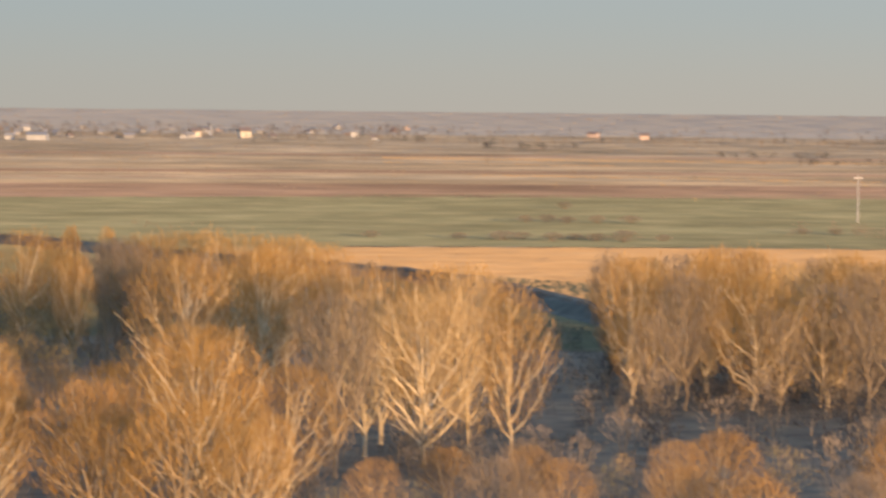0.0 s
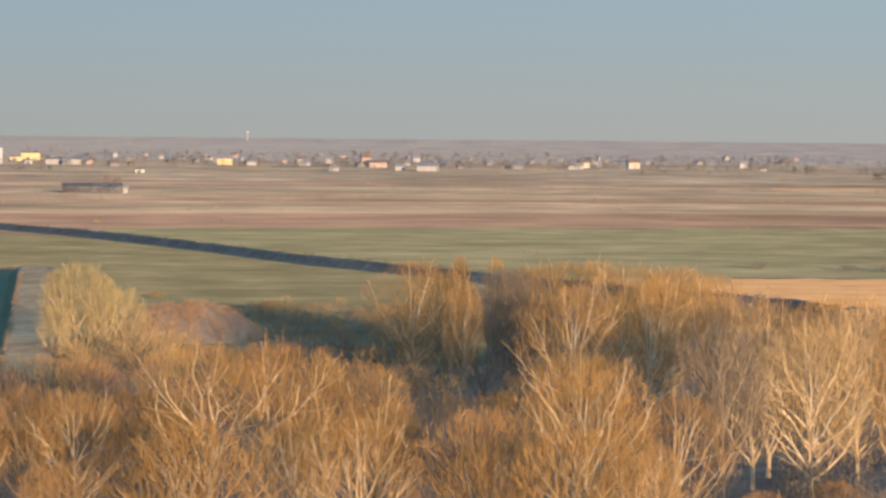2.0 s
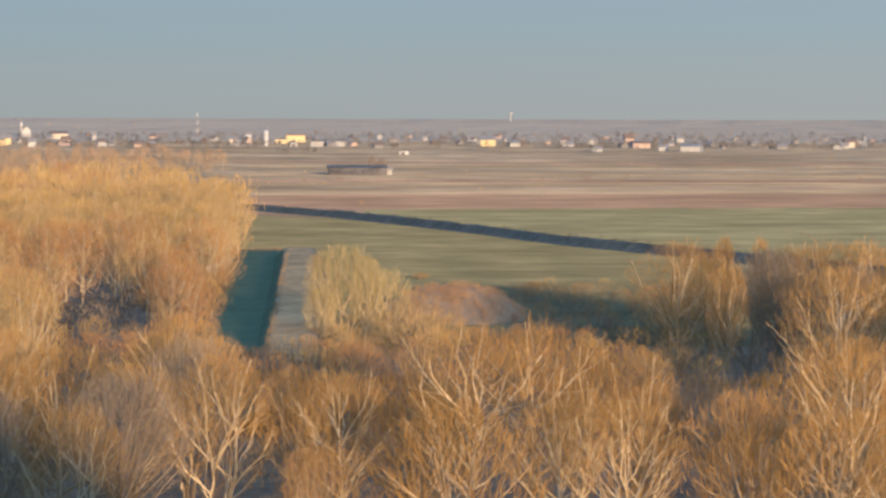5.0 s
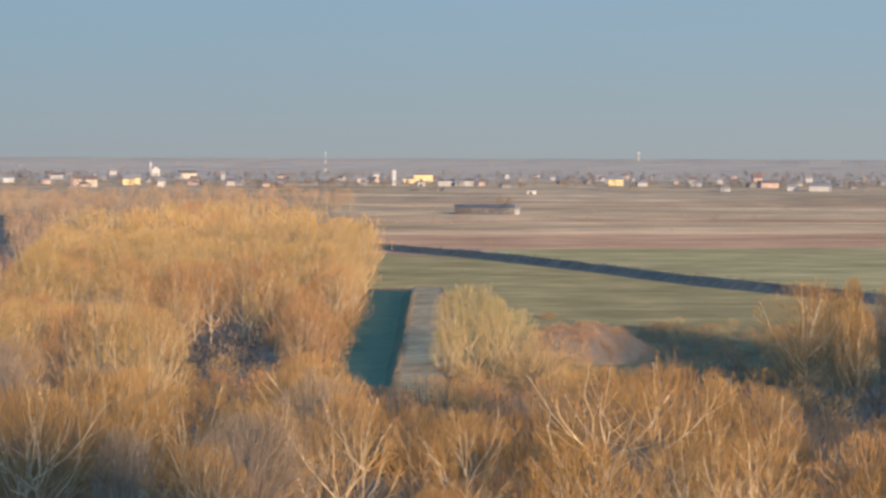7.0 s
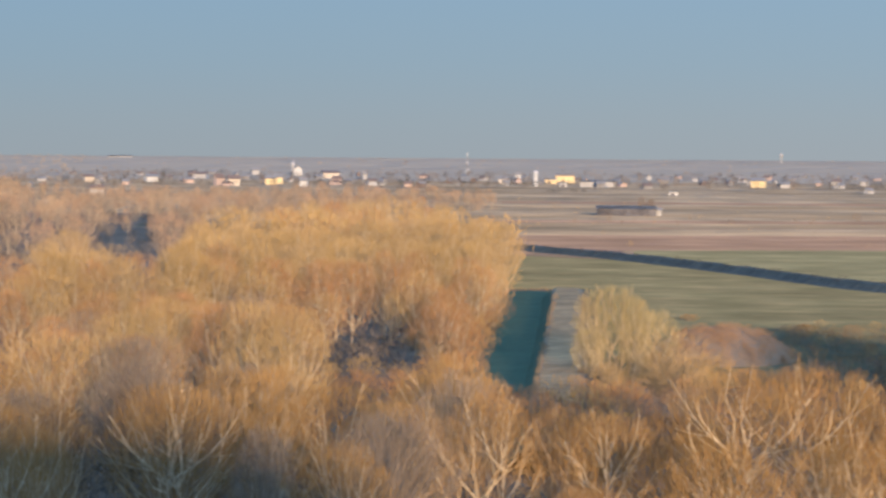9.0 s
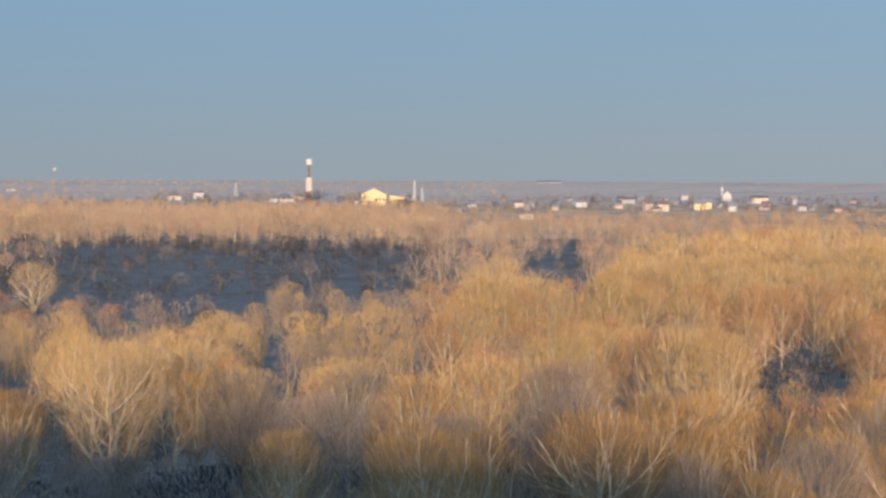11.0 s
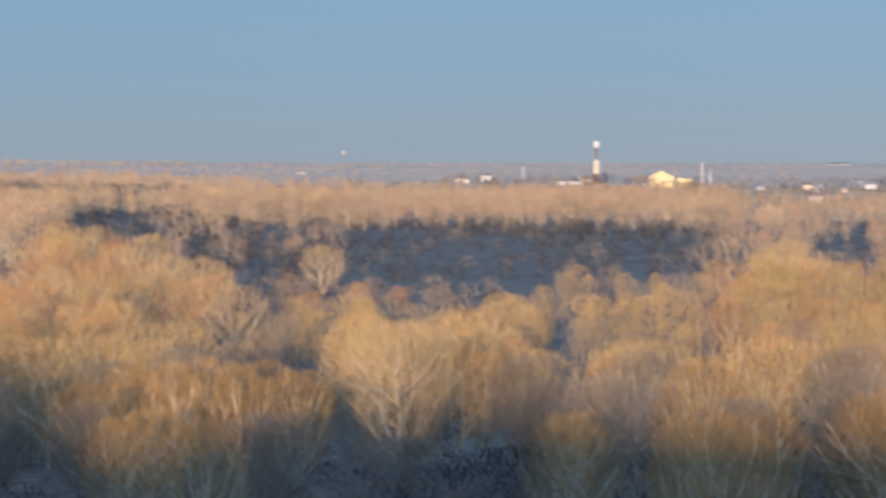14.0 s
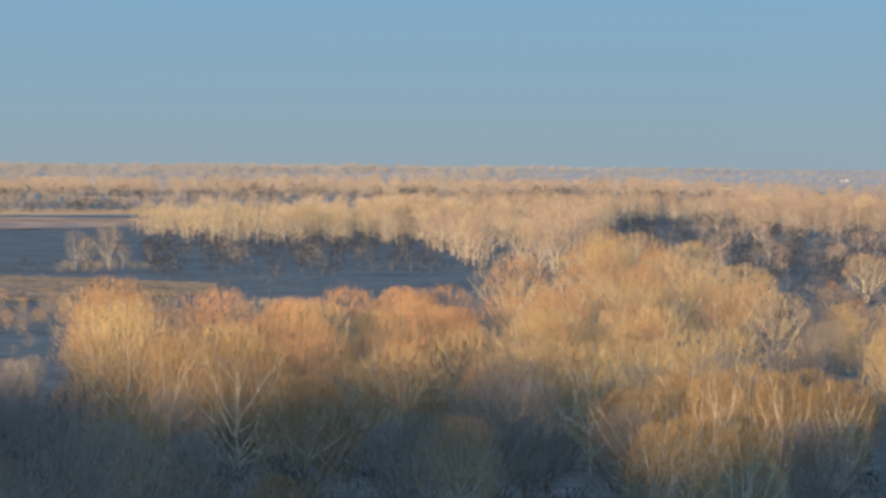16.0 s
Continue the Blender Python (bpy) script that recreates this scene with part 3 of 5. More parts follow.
FRONT_LEFT = (
    (-3.4, 190, 9.8, "broad", "gold"), (-7.3, 180, 11.2, "broad", "gold"), (-5.6, 184, 10.4, "willow", "gold"), (-16.3, 236, 12.8, "broad", "yellow"),
    (-15.2, 262, 9.6, "willow", "gold"), (-20.4, 222, 10.4, "upright", "gold"), (-19.2, 224, 10.2, "upright", "gold"), (-18.7, 232, 10.0, "upright", "gold"),
    (-18.2, 226, 9.6, "willow", "gold"), (-29.0, 235, 12.0, "broad", "gold"), (-30.2, 240, 11.6, "broad", "orange"), (-27.9, 228, 9.4, "shrub", "orange"), (-24.3, 215, 10.6, "broad", "grey"), (-32.7, 150, 13.6, "willow", "grey"), (-31.6, 158, 12.0, "broad", "grey"), (-19.8, 228, 10.5, "upright", "gold"),
)
MID_SINGLE = (
    (7.4, 318, 12.8, "pillar", "gold"), (8.05, 320, 12.6, "pillar", "gold"), (0.2, 336, 10.6, "upright", "sallow"), (0.55, 334, 11.2, "willow", "sallow"), (0.9, 332, 10.0, "upright", "sallow"),
    (1.3, 336, 8.4, "willow", "sallow"), (0.08, 330, 6.6, "willow", "sallow"), (6.6, 312, 12.6, "broad", "gold"), (9.3, 300, 13.0, "broad", "gold"), (8.75, 312, 12.2, "broad", "gold"), (9.9, 306, 13.0, "upright", "gold"),
    (10.5, 290, 13.2, "broad", "gold"), (11.3, 288, 12.8, "broad", "gold"), (12.0, 282, 12.8, "upright", "gold"), (18.9, 278, 12.6, "upright", "gold"), (19.8, 275, 12.8, "upright", "gold"),
)
for table in (FRONT_RIGHT, FRONT_LEFT, MID_SINGLE):
    for b, d, h, kind, twig in table:
        p = polar(b, d)
        stand(kind, rng.randrange(2), twig, p.x, p.y, h, rng.uniform(0, 360))
# low trees with a wide fan of limbs at the clearing and in the groves
for b, d, h, turn, wide in ((-17.7, 575, 9.4, 40, 1.6), (-19.9, 440, 11.4, 200, 1.25), (-9.25, 505, 12.4, 110, 1.2)):
    p = polar(b, d)
    stand("willow", turn // 100, "yellow", p.x, p.y, h, turn, wide)


def scatter(b0, b1, d0, d1, spacing, keep=1.0):
    """Jittered places in a sector of the plan."""
    out = []
    d = d0
    while d < d1:
        step = spacing + rng.uniform(-0.15, 0.15) * spacing
        n = max(1, int(radians(b1 - b0) * d / step))
        for i in range(n):
            if rng.random() > keep:
                continue
            b = b0 + (b1 - b0) * (i + 0.5 + rng.uniform(-0.42, 0.42)) / n
            r = d + rng.uniform(-0.45, 0.45) * spacing
            out.append((b, r))
        d += step * 0.9
    return out


# the front belt of single trees: bearings, distances, spacing, heights, kinds, twigs
BELT = (
    (6.3, 8.8, 290, 330, 10.5, (10.0, 12.2), ("broad", "upright", "broad"), ("gold", "grey", "grey")),
    (8.8, 12.6, 250, 300, 10.6, (11.2, 13.2), ("broad", "upright", "broad"), ("gold", "gold", "grey", "grey")),
    (16.9, 24.0, 255, 300, 7.4, (11.0, 12.8), ("upright", "broad", "upright"), ("gold", "gold", "grey")),
    (11.8, 16.0, 205, 255, 8.8, (11.2, 13.4), ("upright", "broad", "upright"), ("gold", "gold", "yellow", "grey")),
    (-1.5, 12.0, 168, 212, 8.4, (6.0, 9.5), ("broad", "shrub", "upright"), ("gold", "gold", "orange")),
    (12.0, 23.5, 165, 200, 8.0, (3.6, 5.6), ("shrub", "shrub", "shrub", "broad"), ("orange", "orange", "grey")),
    (-12.0, -1.5, 168, 225, 8.8, (8.8, 11.8), ("broad", "willow", "upright"), ("gold", "gold", "grey")),
    (-23.0, -12.0, 190, 250, 9.0, (8.0, 10.0), ("upright", "willow", "broad"), ("gold", "gold", "grey")),
    # mostly grey twigs in this row, toned for the hill's shadow
    (-34.0, -23.0, 195, 255, 9.2, (8.0, 10.5), ("willow", "broad", "shrub"), ("grey", "grey", "orange")),
)
for b0, b1, d0, d1, sp, (h0, h1), kinds, twigs in BELT:
    for b, d in scatter(b0, b1, d0, d1, sp):
        low = -17.4 < b < -13.9 and d < 240
        p = polar(b, d)
        if all((p.x - x) ** 2 + (p.y - y) ** 2 > 14 for x, y in stood):
            kind = rng.choice(kinds)
            h = rng.uniform(h0, h1) * (0.62 if kind == "shrub" and h0 > 7 else 1)
            if low:
                kind, h = "shrub", rng.uniform(3.5, 5.5)
            stand(kind, rng.randrange(3 if kind == "shrub" else 4), "grey" if low else rng.choice(twigs), p.x, p.y, h, rng.uniform(0, 360))


# woods beyond the front: many trees joined, of middle and far detail
def packed(shape):
    wv, wf, tv, tf = shape
    v = np.array([tuple(p) for p in wv + tv], dtype=np.float32)
    f = []
    for a, b, c, d in wf:
        f += [(a, b, c), (a, c, d)]
    o = len(wv)
    nw = len(f)
    f += [(a + o, b + o, c + o) for a, b, c in tf]
    return v, np.array(f, dtype=np.int32), nw


MID = [packed(tree_shape(70 + i, 12, w, 0.06, 8, 3, 2, 2, 900, 1.0, 0.052, st, 0.56, segs=(3, 3, 1), sides=3, skirt=0.4)) for i, (w, st) in enumerate(((9.0, 1), (7.0, 1), (9.5, 2), (8.0, 1), (6.0, 1)))]
MIDHI = [packed(tree_shape(170 + i, 12, w, 0.08, 9, 4, 3, 2, 1500, 0.95, 0.036, st, 0.56, segs=(4, 3, 1), sides=3)) for i, (w, st) in enumerate(((9.2, 1), (7.2, 1), (9.4, 2), (8.2, 1)))]
FAR = [packed(tree_shape(80 + i, 12, w, 0.04, 5, 2, 0, 0, 240, 1.5, 0.13, 1, 0.52, segs=(2, 2, 1), sides=3, wood=1, skirt=0.65)) for i, w in enumerate((9.5, 8.5, 10.5, 7.5))]
DIST = [packed(tree_shape(85 + i, 12, w, 0.03, 2, 1, 0, 0, 84, 2.1, 0.30, 1, 0.5, segs=(1, 1, 1), sides=3, wood=1, skirt=0.75)) for i, w in enumerate((10.0, 9.0, 12.0))]
FAINT = [packed(tree_shape(88 + i, 6, w, 0.0, 1, 1, 0, 0, 64, 1.7, 0.36, 1, 0.5, segs=(1, 1, 1), sides=3, wood=1, skirt=0.8)) for i, w in enumerate((10.0, 8.0, 13.0))]
BRUSH = [packed(tree_shape(95 + i, 6, 7.0, 0.0, 5, 2, 0, 0, 300, 0.85, 0.066, 3, 0.42, 0.55, (1, 2, 1), 3, 1, skirt=0.7)) for i in range(4)]
LOW = [packed(tree_shape(90 + i, 6, 8.0, 0.0, 2, 1, 0, 0, 105, 1.2, 0.16, 1, 0.4, 0.45, (1, 1, 1), 3, 1, skirt=0.8)) for i in range(3)]


def wood(places, shapes, base, bark, twigs, label, name="woodland"):
    """Many trees of one wood as one object. places: x, y, height, twig number."""
    vs, fs, ms = [], [], []
    off = 0
    for x, y, h, tw, *foot in places:
        v, f, nw = shapes[rng.randrange(len(shapes))]
        a = rng.uniform(0, 2 * math.pi)
        s = h / base
        c, n = math.cos(a) * s * rng.uniform(0.85, 1.25), math.sin(a) * s
        q = np.empty_like(v)
        q[:, 0] = v[:, 0] * c - v[:, 1] * n + x
        q[:, 1] = v[:, 0] * n + v[:, 1] * c + y
        q[:, 2] = v[:, 2] * s + rise(x, y) + (foot[0] if foot else 0.0)
        vs.append(q)
        fs.append(f + off)
        mi = np.full(len(f), 1 + tw, dtype=np.int32)
        mi[:nw] = 0
        ms.append(mi)
        off += len(v)
    v, f, mi = np.concatenate(vs), np.concatenate(fs), np.concatenate(ms)
    me = bpy.data.meshes.new(name)
    me.vertices.add(len(v))
    me.vertices.foreach_set("co", v.ravel())
    me.loops.add(len(f) * 3)
    me.loops.foreach_set("vertex_index", f.ravel())
    me.polygons.add(len(f))
    me.polygons.foreach_set("loop_start", np.arange(0, len(f) * 3, 3, dtype=np.int32))
    me.polygons.foreach_set("loop_total", np.full(len(f), 3, dtype=np.int32))
    for m in [bark] + list(twigs):
        me.materials.append(M[m])
    me.polygons.foreach_set("material_index", mi)
    me.update(calc_edges=True)
    return tagged(new(name, me), label, "wood", kind="stuff")


def sector(b0, b1, d0, d1, spacing, h0, h1, twig=(0,), keep=1.0, inside=None, clumps=1.0, ragged=0.0):
    out = []
    for b, d in scatter(b0, b1, d0, d1, spacing, keep):
        p = polar(b, d)
        if inside and not inside(b, d, p):
            continue
        if ragged and b - b0 < ragged * (0.5 + 0.9 * noise.noise(Vector((d * 0.011, b0, 3.3)))):
            continue
        # the canopy rises and sinks in clumps, with hollows between them
        lump = noise.noise(Vector((p.x * 0.022, p.y * 0.016, 1.7)))
        if lump < -0.15 - 0.30 / max(0.05, clumps) * 0.5:
            continue
        out.append((p.x, p.y, rng.uniform(h0, h1) * rng.choice((1.04, 1.0, 1.0, 0.86, 0.72)) * (1 + clumps * min(0.22, 0.42 * lump)), rng.choice(twig)))
    return out


def front_back(b):
    """How far back the lit front belt reaches at a bearing."""
    return float(np.interp(b, (-36, -32, -31.8, -31, -30.25, -29.4, -28.8, -28, -27.4, -27, -26.4, -25.4, -24.9, -23.1, -22.3, -21.3, -20.3, -19.6, -17.8, -17.4, -17.1, -16.4, -16.0, -15.6, -15.3, -14.8, -13.7, -12.7, -12, -10.8, -4),
                           (235, 235, 330, 352, 330, 300, 335, 330, 295, 385, 420, 375, 340, 340, 325, 308, 285, 262, 262, 268, 285, 300, 285, 265, 320, 335, 330, 318, 335, 345, 345)))


def yellow_back(b):
    """How far back the yellowish grove behind the belt reaches."""
    return float(np.interp(b, (-24.4, -23.9, -23.1, -22.6, -22.0, -21.6, -21.1, -20.5, -20.2, -19.6, -19.3, -19.1), (400, 470, 500, 630, 660, 620, 520, 510, 455, 430, 360, 300)))


def dense_back(b):
    """How far back the dense golden wood reaches on its open side."""
    return float(np.interp(b, (-11.2, -10.45, -10.0, -9.3, -8.6, -7.8, -7.3, -6.6, -5.5, -4.5, -1.2), (345, 385, 450, 520, 440, 400, 540, 720, 860, 990, 1000)))


def far_front(b):
    """Where the far woods behind the clearings begin."""
    return float(np.interp(b, (-26.6, -25.3, -24.5, -23.6, -22.9, -22.0, -19.9, -19.0, -17), (1030, 830, 700, 690, 720, 1420, 1440, 1260, 1200)))


def grove_foot(b, d, p):
    return p.x < -12.2 and not (-4.5 < b < -3.3 and 340 < d < 400)


def grove_edge(b, d, p):
    """The dense wood ends at the shaded strip beside the dam, and stays clear of two hollows."""
    if d < 600 and p.x > -12.5:
        return False
    if d >= 600 and b > -1.25 - (d - 590) * 0.0040:
        return False
    if -4.5 < b < -3.3 and 350 < d < 395:
        return False
    return d < dense_back(b)


T = ("gold", "orange", "yellow", "grey")
# clearing thickets, their shade put into the twig colour
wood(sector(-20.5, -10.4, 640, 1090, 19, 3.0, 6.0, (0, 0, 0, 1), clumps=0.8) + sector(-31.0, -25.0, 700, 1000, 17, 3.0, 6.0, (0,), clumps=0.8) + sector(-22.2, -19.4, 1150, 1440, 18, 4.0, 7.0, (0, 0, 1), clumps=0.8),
     LOW, 6, "bark_dark", ("dusk", "ash"), "thickets in the clearings, coloured dark for shade")
wood(sector(-12.5, -4.9, 232, 345, 7.6, 9.0, 11.6, (0, 0, 1, 3), clumps=0.6, inside=lambda b, d, p: not (-9.1 < b < -7.9 and 300 < d < 350)), MIDHI, 12, "bark", T, "golden front of the dense wood")
wood(sector(-11.2, -1.25, 350, 470, 8.2, 8.5, 12.0, (1, 0, 1, 0, 1), inside=grove_edge, clumps=0.6) + sector(-3.0, -1.6, 292, 345, 6.5, 6.5, 8.5, (1, 1, 0)) + sector(-10.5, -7.0, 390, 520, 7.4, 11.2, 12.8, (0, 0, 2), inside=grove_edge, clumps=0.2) + sector(-7.2, -1.25, 470, 600, 8.2, 11.0, 13.0, (0, 0, 2), inside=grove_edge, clumps=0.5), MID, 12, "bark", T, "dense wood of bare golden trees beside the dam")
wood(sector(-8.0, -1.25, 600, 1000, 11.5, 11.5, 13.2, (0, 0, 1, 2), inside=grove_edge, clumps=0.5), FAR, 12, "bark", T, "far part of the dense golden wood")
wood(sector(-24, -12.0, 250, 345, 6.6, 9.4, 11.2, (0, 0, 0, 1), clumps=0.5, inside=lambda b, d, p: d < front_back(b) and not (-14.7 < b < -13.9 and d < 290)), MIDHI, 12, "bark", T, "belt of bare golden trees")
wood(sector(-32.0, -26.8, 250, 425, 7.6, 10.8, 12.8, (1, 1, 1, 0), clumps=0.5, inside=lambda b, d, p: d < front_back(b)) + sector(-26.8, -24, 250, 425, 7.6, 9.8, 12.0, (1, 1, 1, 0), clumps=0.5, inside=lambda b, d, p: d < front_back(b)) + sector(-35, -31.8, 255, 340, 8, 4, 6, (3,), clumps=0.6), MIDHI, 12, "bark_mid", T, "belt of bare trees with rusty tops")
wood(sector(-19.5, -18.4, 320, 420, 6.6, 4.5, 7.0, (3, 3, 0), clumps=0.3) + sector(-18.6, -10.2, 325, 420, 7.2, 6.2, 8.6, (0, 3, 0), clumps=0.5) + sector(-13.6, -10.3, 510, 590, 8.0, 4.5, 7.6, (3, 3, 0), clumps=0.8) + sector(-19.0, -16.0, 430, 520, 10, 4.5, 6.5, (3, 3, 1), clumps=0.3), MID, 12, "bark_mid", T, "low grey wood at the edge of the clearing")
wood(sector(-24.3, -19.0, 345, 665, 9.4, 9.0, 12.4, (2, 0, 2, 1), clumps=0.9, inside=lambda b, d, p: front_back(b) + 8 < d < yellow_back(b)), MID, 12, "bark", T, "grove of bare yellowish trees")
wood(sector(-26.5, -17.0, 690, 1560, 13.5, 11.5, 14.2, (0, 2, 0, 1), clumps=0.6, inside=lambda b, d, p: d > far_front(b)), FAR, 12, "bark", ("pink", "rose", "pale"), "far wood of pinkish and yellowish bare trees")
wood(sector(-31.6, -24.0, 1000, 1260, 11, 11.0, 13.0, (2, 2, 0), ragged=1.6), FAR, 12, "bark", ("yellow", "pale", "pale"), "bright yellowish belt of bare trees at the clearing")
wood(sector(-11.4, -8.7, 640, 1260, 13, 6.5, 9.5, (0, 1, 3), 0.8, ragged=2.0) + sector(-21.0, -18.6, 700, 1230, 26, 5.5, 9.0, (0, 1, 3), clumps=1.2) + sector(-18.6, -17.2, 760, 1230, 32, 5.0, 8.0, (0, 1, 3), clumps=0.3) + sector(-10.2, -7.4, 1230, 1700, 17, 5.5, 9, (0, 3, 1), 0.65) + sector(-20.6, -10.2, 1030, 1560, 13, 8.0, 11.8, (0, 0, 1), ragged=2.5, clumps=1.2, inside=lambda b, d, p: d > 1135 + 110 * noise.noise(Vector((b * 0.8, 2.2, 5.1)))) + sector(-13.4, -10.3, 1080, 1130, 15, 5.0, 7.5, (3, 0, 3), clumps=0.3), FAR, 12, "bark", ("pink", "rose", "pink", "grey"), "far wood of pinkish brown bare trees")
wood(sector(-10.4, -1.6, 1350, 1950, 17, 6, 8.5, (0, 1, 3), 0.8), FAR, 12, "bark", ("pink", "rose", "pink", "grey"), "scattered far trees before the village")
wood(sector(-7.2, -3.4, 1080, 1350, 14, 8, 10.5, (0, 1, 3), 0.8) + sector(-7.9, -6.8, 640, 1300, 14, 6.0, 9.0, (0, 1, 3), clumps=0.4) + sector(-9.0, -7.6, 950, 1350, 22, 4.5, 7.5, (0, 1, 3), clumps=0.4), FAR, 12, "bark", ("pink", "rose", "pink", "grey"), "thin far end of the dense wood")
# skyline trees, their haze painted into the twig colour
wood(sector(-36, -26.5, 4500, 4850, 24, 8.5, 12.0, (0, 0, 1), clumps=0.5) + sector(-26.5, -23.0, 4500, 4850, 24, 6.5, 9.0, (0, 0, 1), clumps=0.7) + sector(-23.0, -20.0, 4500, 4850, 24, 4.5, 7.0, (0, 0, 1), clumps=0.9) + sector(-20.0, -9.0, 4500, 4850, 26, 2.0, 3.8, (0, 0, 1), clumps=0.9) + sector(-36, -24.0, 3400, 4600, 31, 7.0, 10.0, (0, 0, 1)) + sector(-24.0, -17.0, 3400, 4500, 36, 4.0, 6.5, (0, 0, 1)) + sector(-17.0, -9.0, 3300, 4500, 44, 3.5, 5.0, (0, 0, 1)), FAINT, 6, "faint", ("faint", "faint"), "faint haze-coloured woods on the distant rising land")
wood(sector(-9.0, 30.0, 3350, 4750, 75, 2.5, 4.5, (0, 1), 0.5), FAINT, 6, "faint", ("faint", "grey"), "faint, partly haze-coloured tree lines on the distant rising land")
wood(sector(19.0, 21.2, 1720, 1790, 14, 3, 4.5, (0,)) + sector(14.8, 16.6, 2060, 2160, 16, 3.5, 5, (0,)) + sector(20.5, 24, 1500, 1560, 13, 2.5, 4, (0,)) + sector(10.5, 13.0, 2250, 2330, 18, 3, 5, (0, 1), 0.4) + sector(16.5, 24, 2500, 2620, 22, 3, 5, (0, 1), 0.3),
     LOW, 6, "bark_dark", ("dusk", "grey"), "dark thickets on the far plain")
# the row from 2130 m is coloured dark to draw a shaded gap
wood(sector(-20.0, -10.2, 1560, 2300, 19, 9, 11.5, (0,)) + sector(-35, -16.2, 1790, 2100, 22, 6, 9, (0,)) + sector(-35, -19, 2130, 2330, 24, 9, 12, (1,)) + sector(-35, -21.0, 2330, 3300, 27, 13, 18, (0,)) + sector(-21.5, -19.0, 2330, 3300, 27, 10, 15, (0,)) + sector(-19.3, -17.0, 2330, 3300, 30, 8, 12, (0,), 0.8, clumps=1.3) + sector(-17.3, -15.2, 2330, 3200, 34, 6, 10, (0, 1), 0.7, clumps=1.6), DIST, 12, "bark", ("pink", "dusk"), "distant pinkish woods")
wood(sector(-3.2, -1.25, 295, 480, 5.5, 3.5, 5.5, (1, 1, 0), inside=grove_foot) + sector(-2.8, 1.5, 245, 318, 5.0, 4.0, 6.2, (0, 1, 3)) + sector(-1.2, 1.6, 318, 342, 4.2, 2.4, 4.0, (0, 2, 3)) + sector(-7.5, -4.6, 330, 420, 6.5, 3.5, 5.5, (1, 0)) + sector(-5.4, -1.9, 292, 335, 5.0, 3.0, 4.6, (1, 0, 0), clumps=0.3) + sector(-3.2, -1.7, 335, 420, 5.5, 3.0, 5.0, (1, 1, 0), inside=grove_foot, clumps=0.3), BRUSH, 6, "bark_dark", T, "rusty brush at the foot of the dense wood")
# scrub in dark twigs paints the shade of the clearing
wood(sector(-31.8, -24.5, 690, 860, 14, 1.0, 2.6, (0, 0, 0)) + sector(-36, -27.0, 600, 690, 6.5, 0.4, 0.8, (2, 2, 0), clumps=0.3) + sector(-30.2, -26.5, 780, 960, 24, 4.0, 7.0, (2, 2, 0), clumps=0.3), LOW, 6, "bark_dark", ("dusk", "dusk", "grey"), "low scrub coloured dark for shade and dry grass in the clearing")
wood(sector(-19.4, -10.2, 430, 560, 11, 2.5, 5.5, (2, 0, 2)) + sector(-22.4, -19.2, 1080, 1480, 17, 2.0, 4.5, (0, 0, 2)) + sector(-22.4, -10.2, 620, 1180, 10.5, 1.4, 3.4, (0,)) + sector(-19.6, -10.2, 960, 1190, 21, 3.0, 6.0, (0, 0, 2)), LOW, 6, "bark_dark", ("dusk", "dusk", "grey"), "scrub filling the clearing, coloured dark for shade")
# dark twig colour stands in for shade in the hollows
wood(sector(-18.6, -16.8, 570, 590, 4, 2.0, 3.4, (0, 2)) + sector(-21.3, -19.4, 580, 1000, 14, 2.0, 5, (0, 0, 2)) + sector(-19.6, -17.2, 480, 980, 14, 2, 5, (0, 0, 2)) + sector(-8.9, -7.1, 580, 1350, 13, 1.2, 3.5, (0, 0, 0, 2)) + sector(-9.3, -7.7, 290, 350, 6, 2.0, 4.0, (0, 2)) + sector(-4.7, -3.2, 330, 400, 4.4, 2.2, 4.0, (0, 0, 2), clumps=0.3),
     LOW, 6, "bark_dark", ("dusk", "dusk", "grey"), "scrub in hollows of the wood, coloured dark for shade")
# dark twigs draw the shaded foot of the bright belt
wood(sector(-31.5, -24.3, 850, 1000, 11, 1.5, 3.2, (0,)) + sector(-35, -31.5, 700, 860, 12, 1.2, 2.4, (0,)) + sector(-35, -28.8, 590, 690, 11, 0.8, 1.8, (2, 2, 0), 0.7), LOW, 6, "bark_dark", ("dusk", "dusk", "grey"), "scrub before the bright belt, coloured dark for shade")
wood(sector(-15.6, -11.6, 2700, 2950, 28, 11, 16, (0, 1), 0.8) + sector(-19, -15.6, 2650, 2900, 26, 6, 10, (0, 1, 1), 0.8) + sector(-11.6, -8.6, 2650, 2900, 26, 5, 9, (0, 1, 1), 0.6), DIST, 12, "bark_dark", ("dusk", "grey"), "dark distant tree line behind the far woods")
wood(sector(-34, -30, 1640, 1800, 14, 5, 8, (0, 2)) + sector(-30, -17, 1520, 1800, 20, 5, 9, (0, 2), 0.6), DIST, 12, "bark_dark", ("dusk", "ash", "ash"), "dark scrub at the foot of the distant woods")
wood([(*polar(b, d).xy, h, k) for b, d, h, k in ((-31.35, 738, 11.5, 2), (-31.95, 742, 10.0, 3), (-31.75, 750, 8.0, 0), (-31.1, 760, 6.0, 3), (-30.6, 790, 5.0, 3))], MID, 12, "bark", T, "few bare poplars at the edge of the clearing")
wood(sector(-32.3, -30.5, 722, 770, 5, 1.2, 2.6, (3, 3, 0)) + sector(-34.8, -31.3, 470, 570, 6.5, 1.6, 3.2, (0, 3, 1), clumps=0.5) + sector(-34, -24.4, 350, 600, 15, 0.9, 2.0, (3,)), BRUSH, 6, "bark_dark", T, "low scrub behind the front belt")
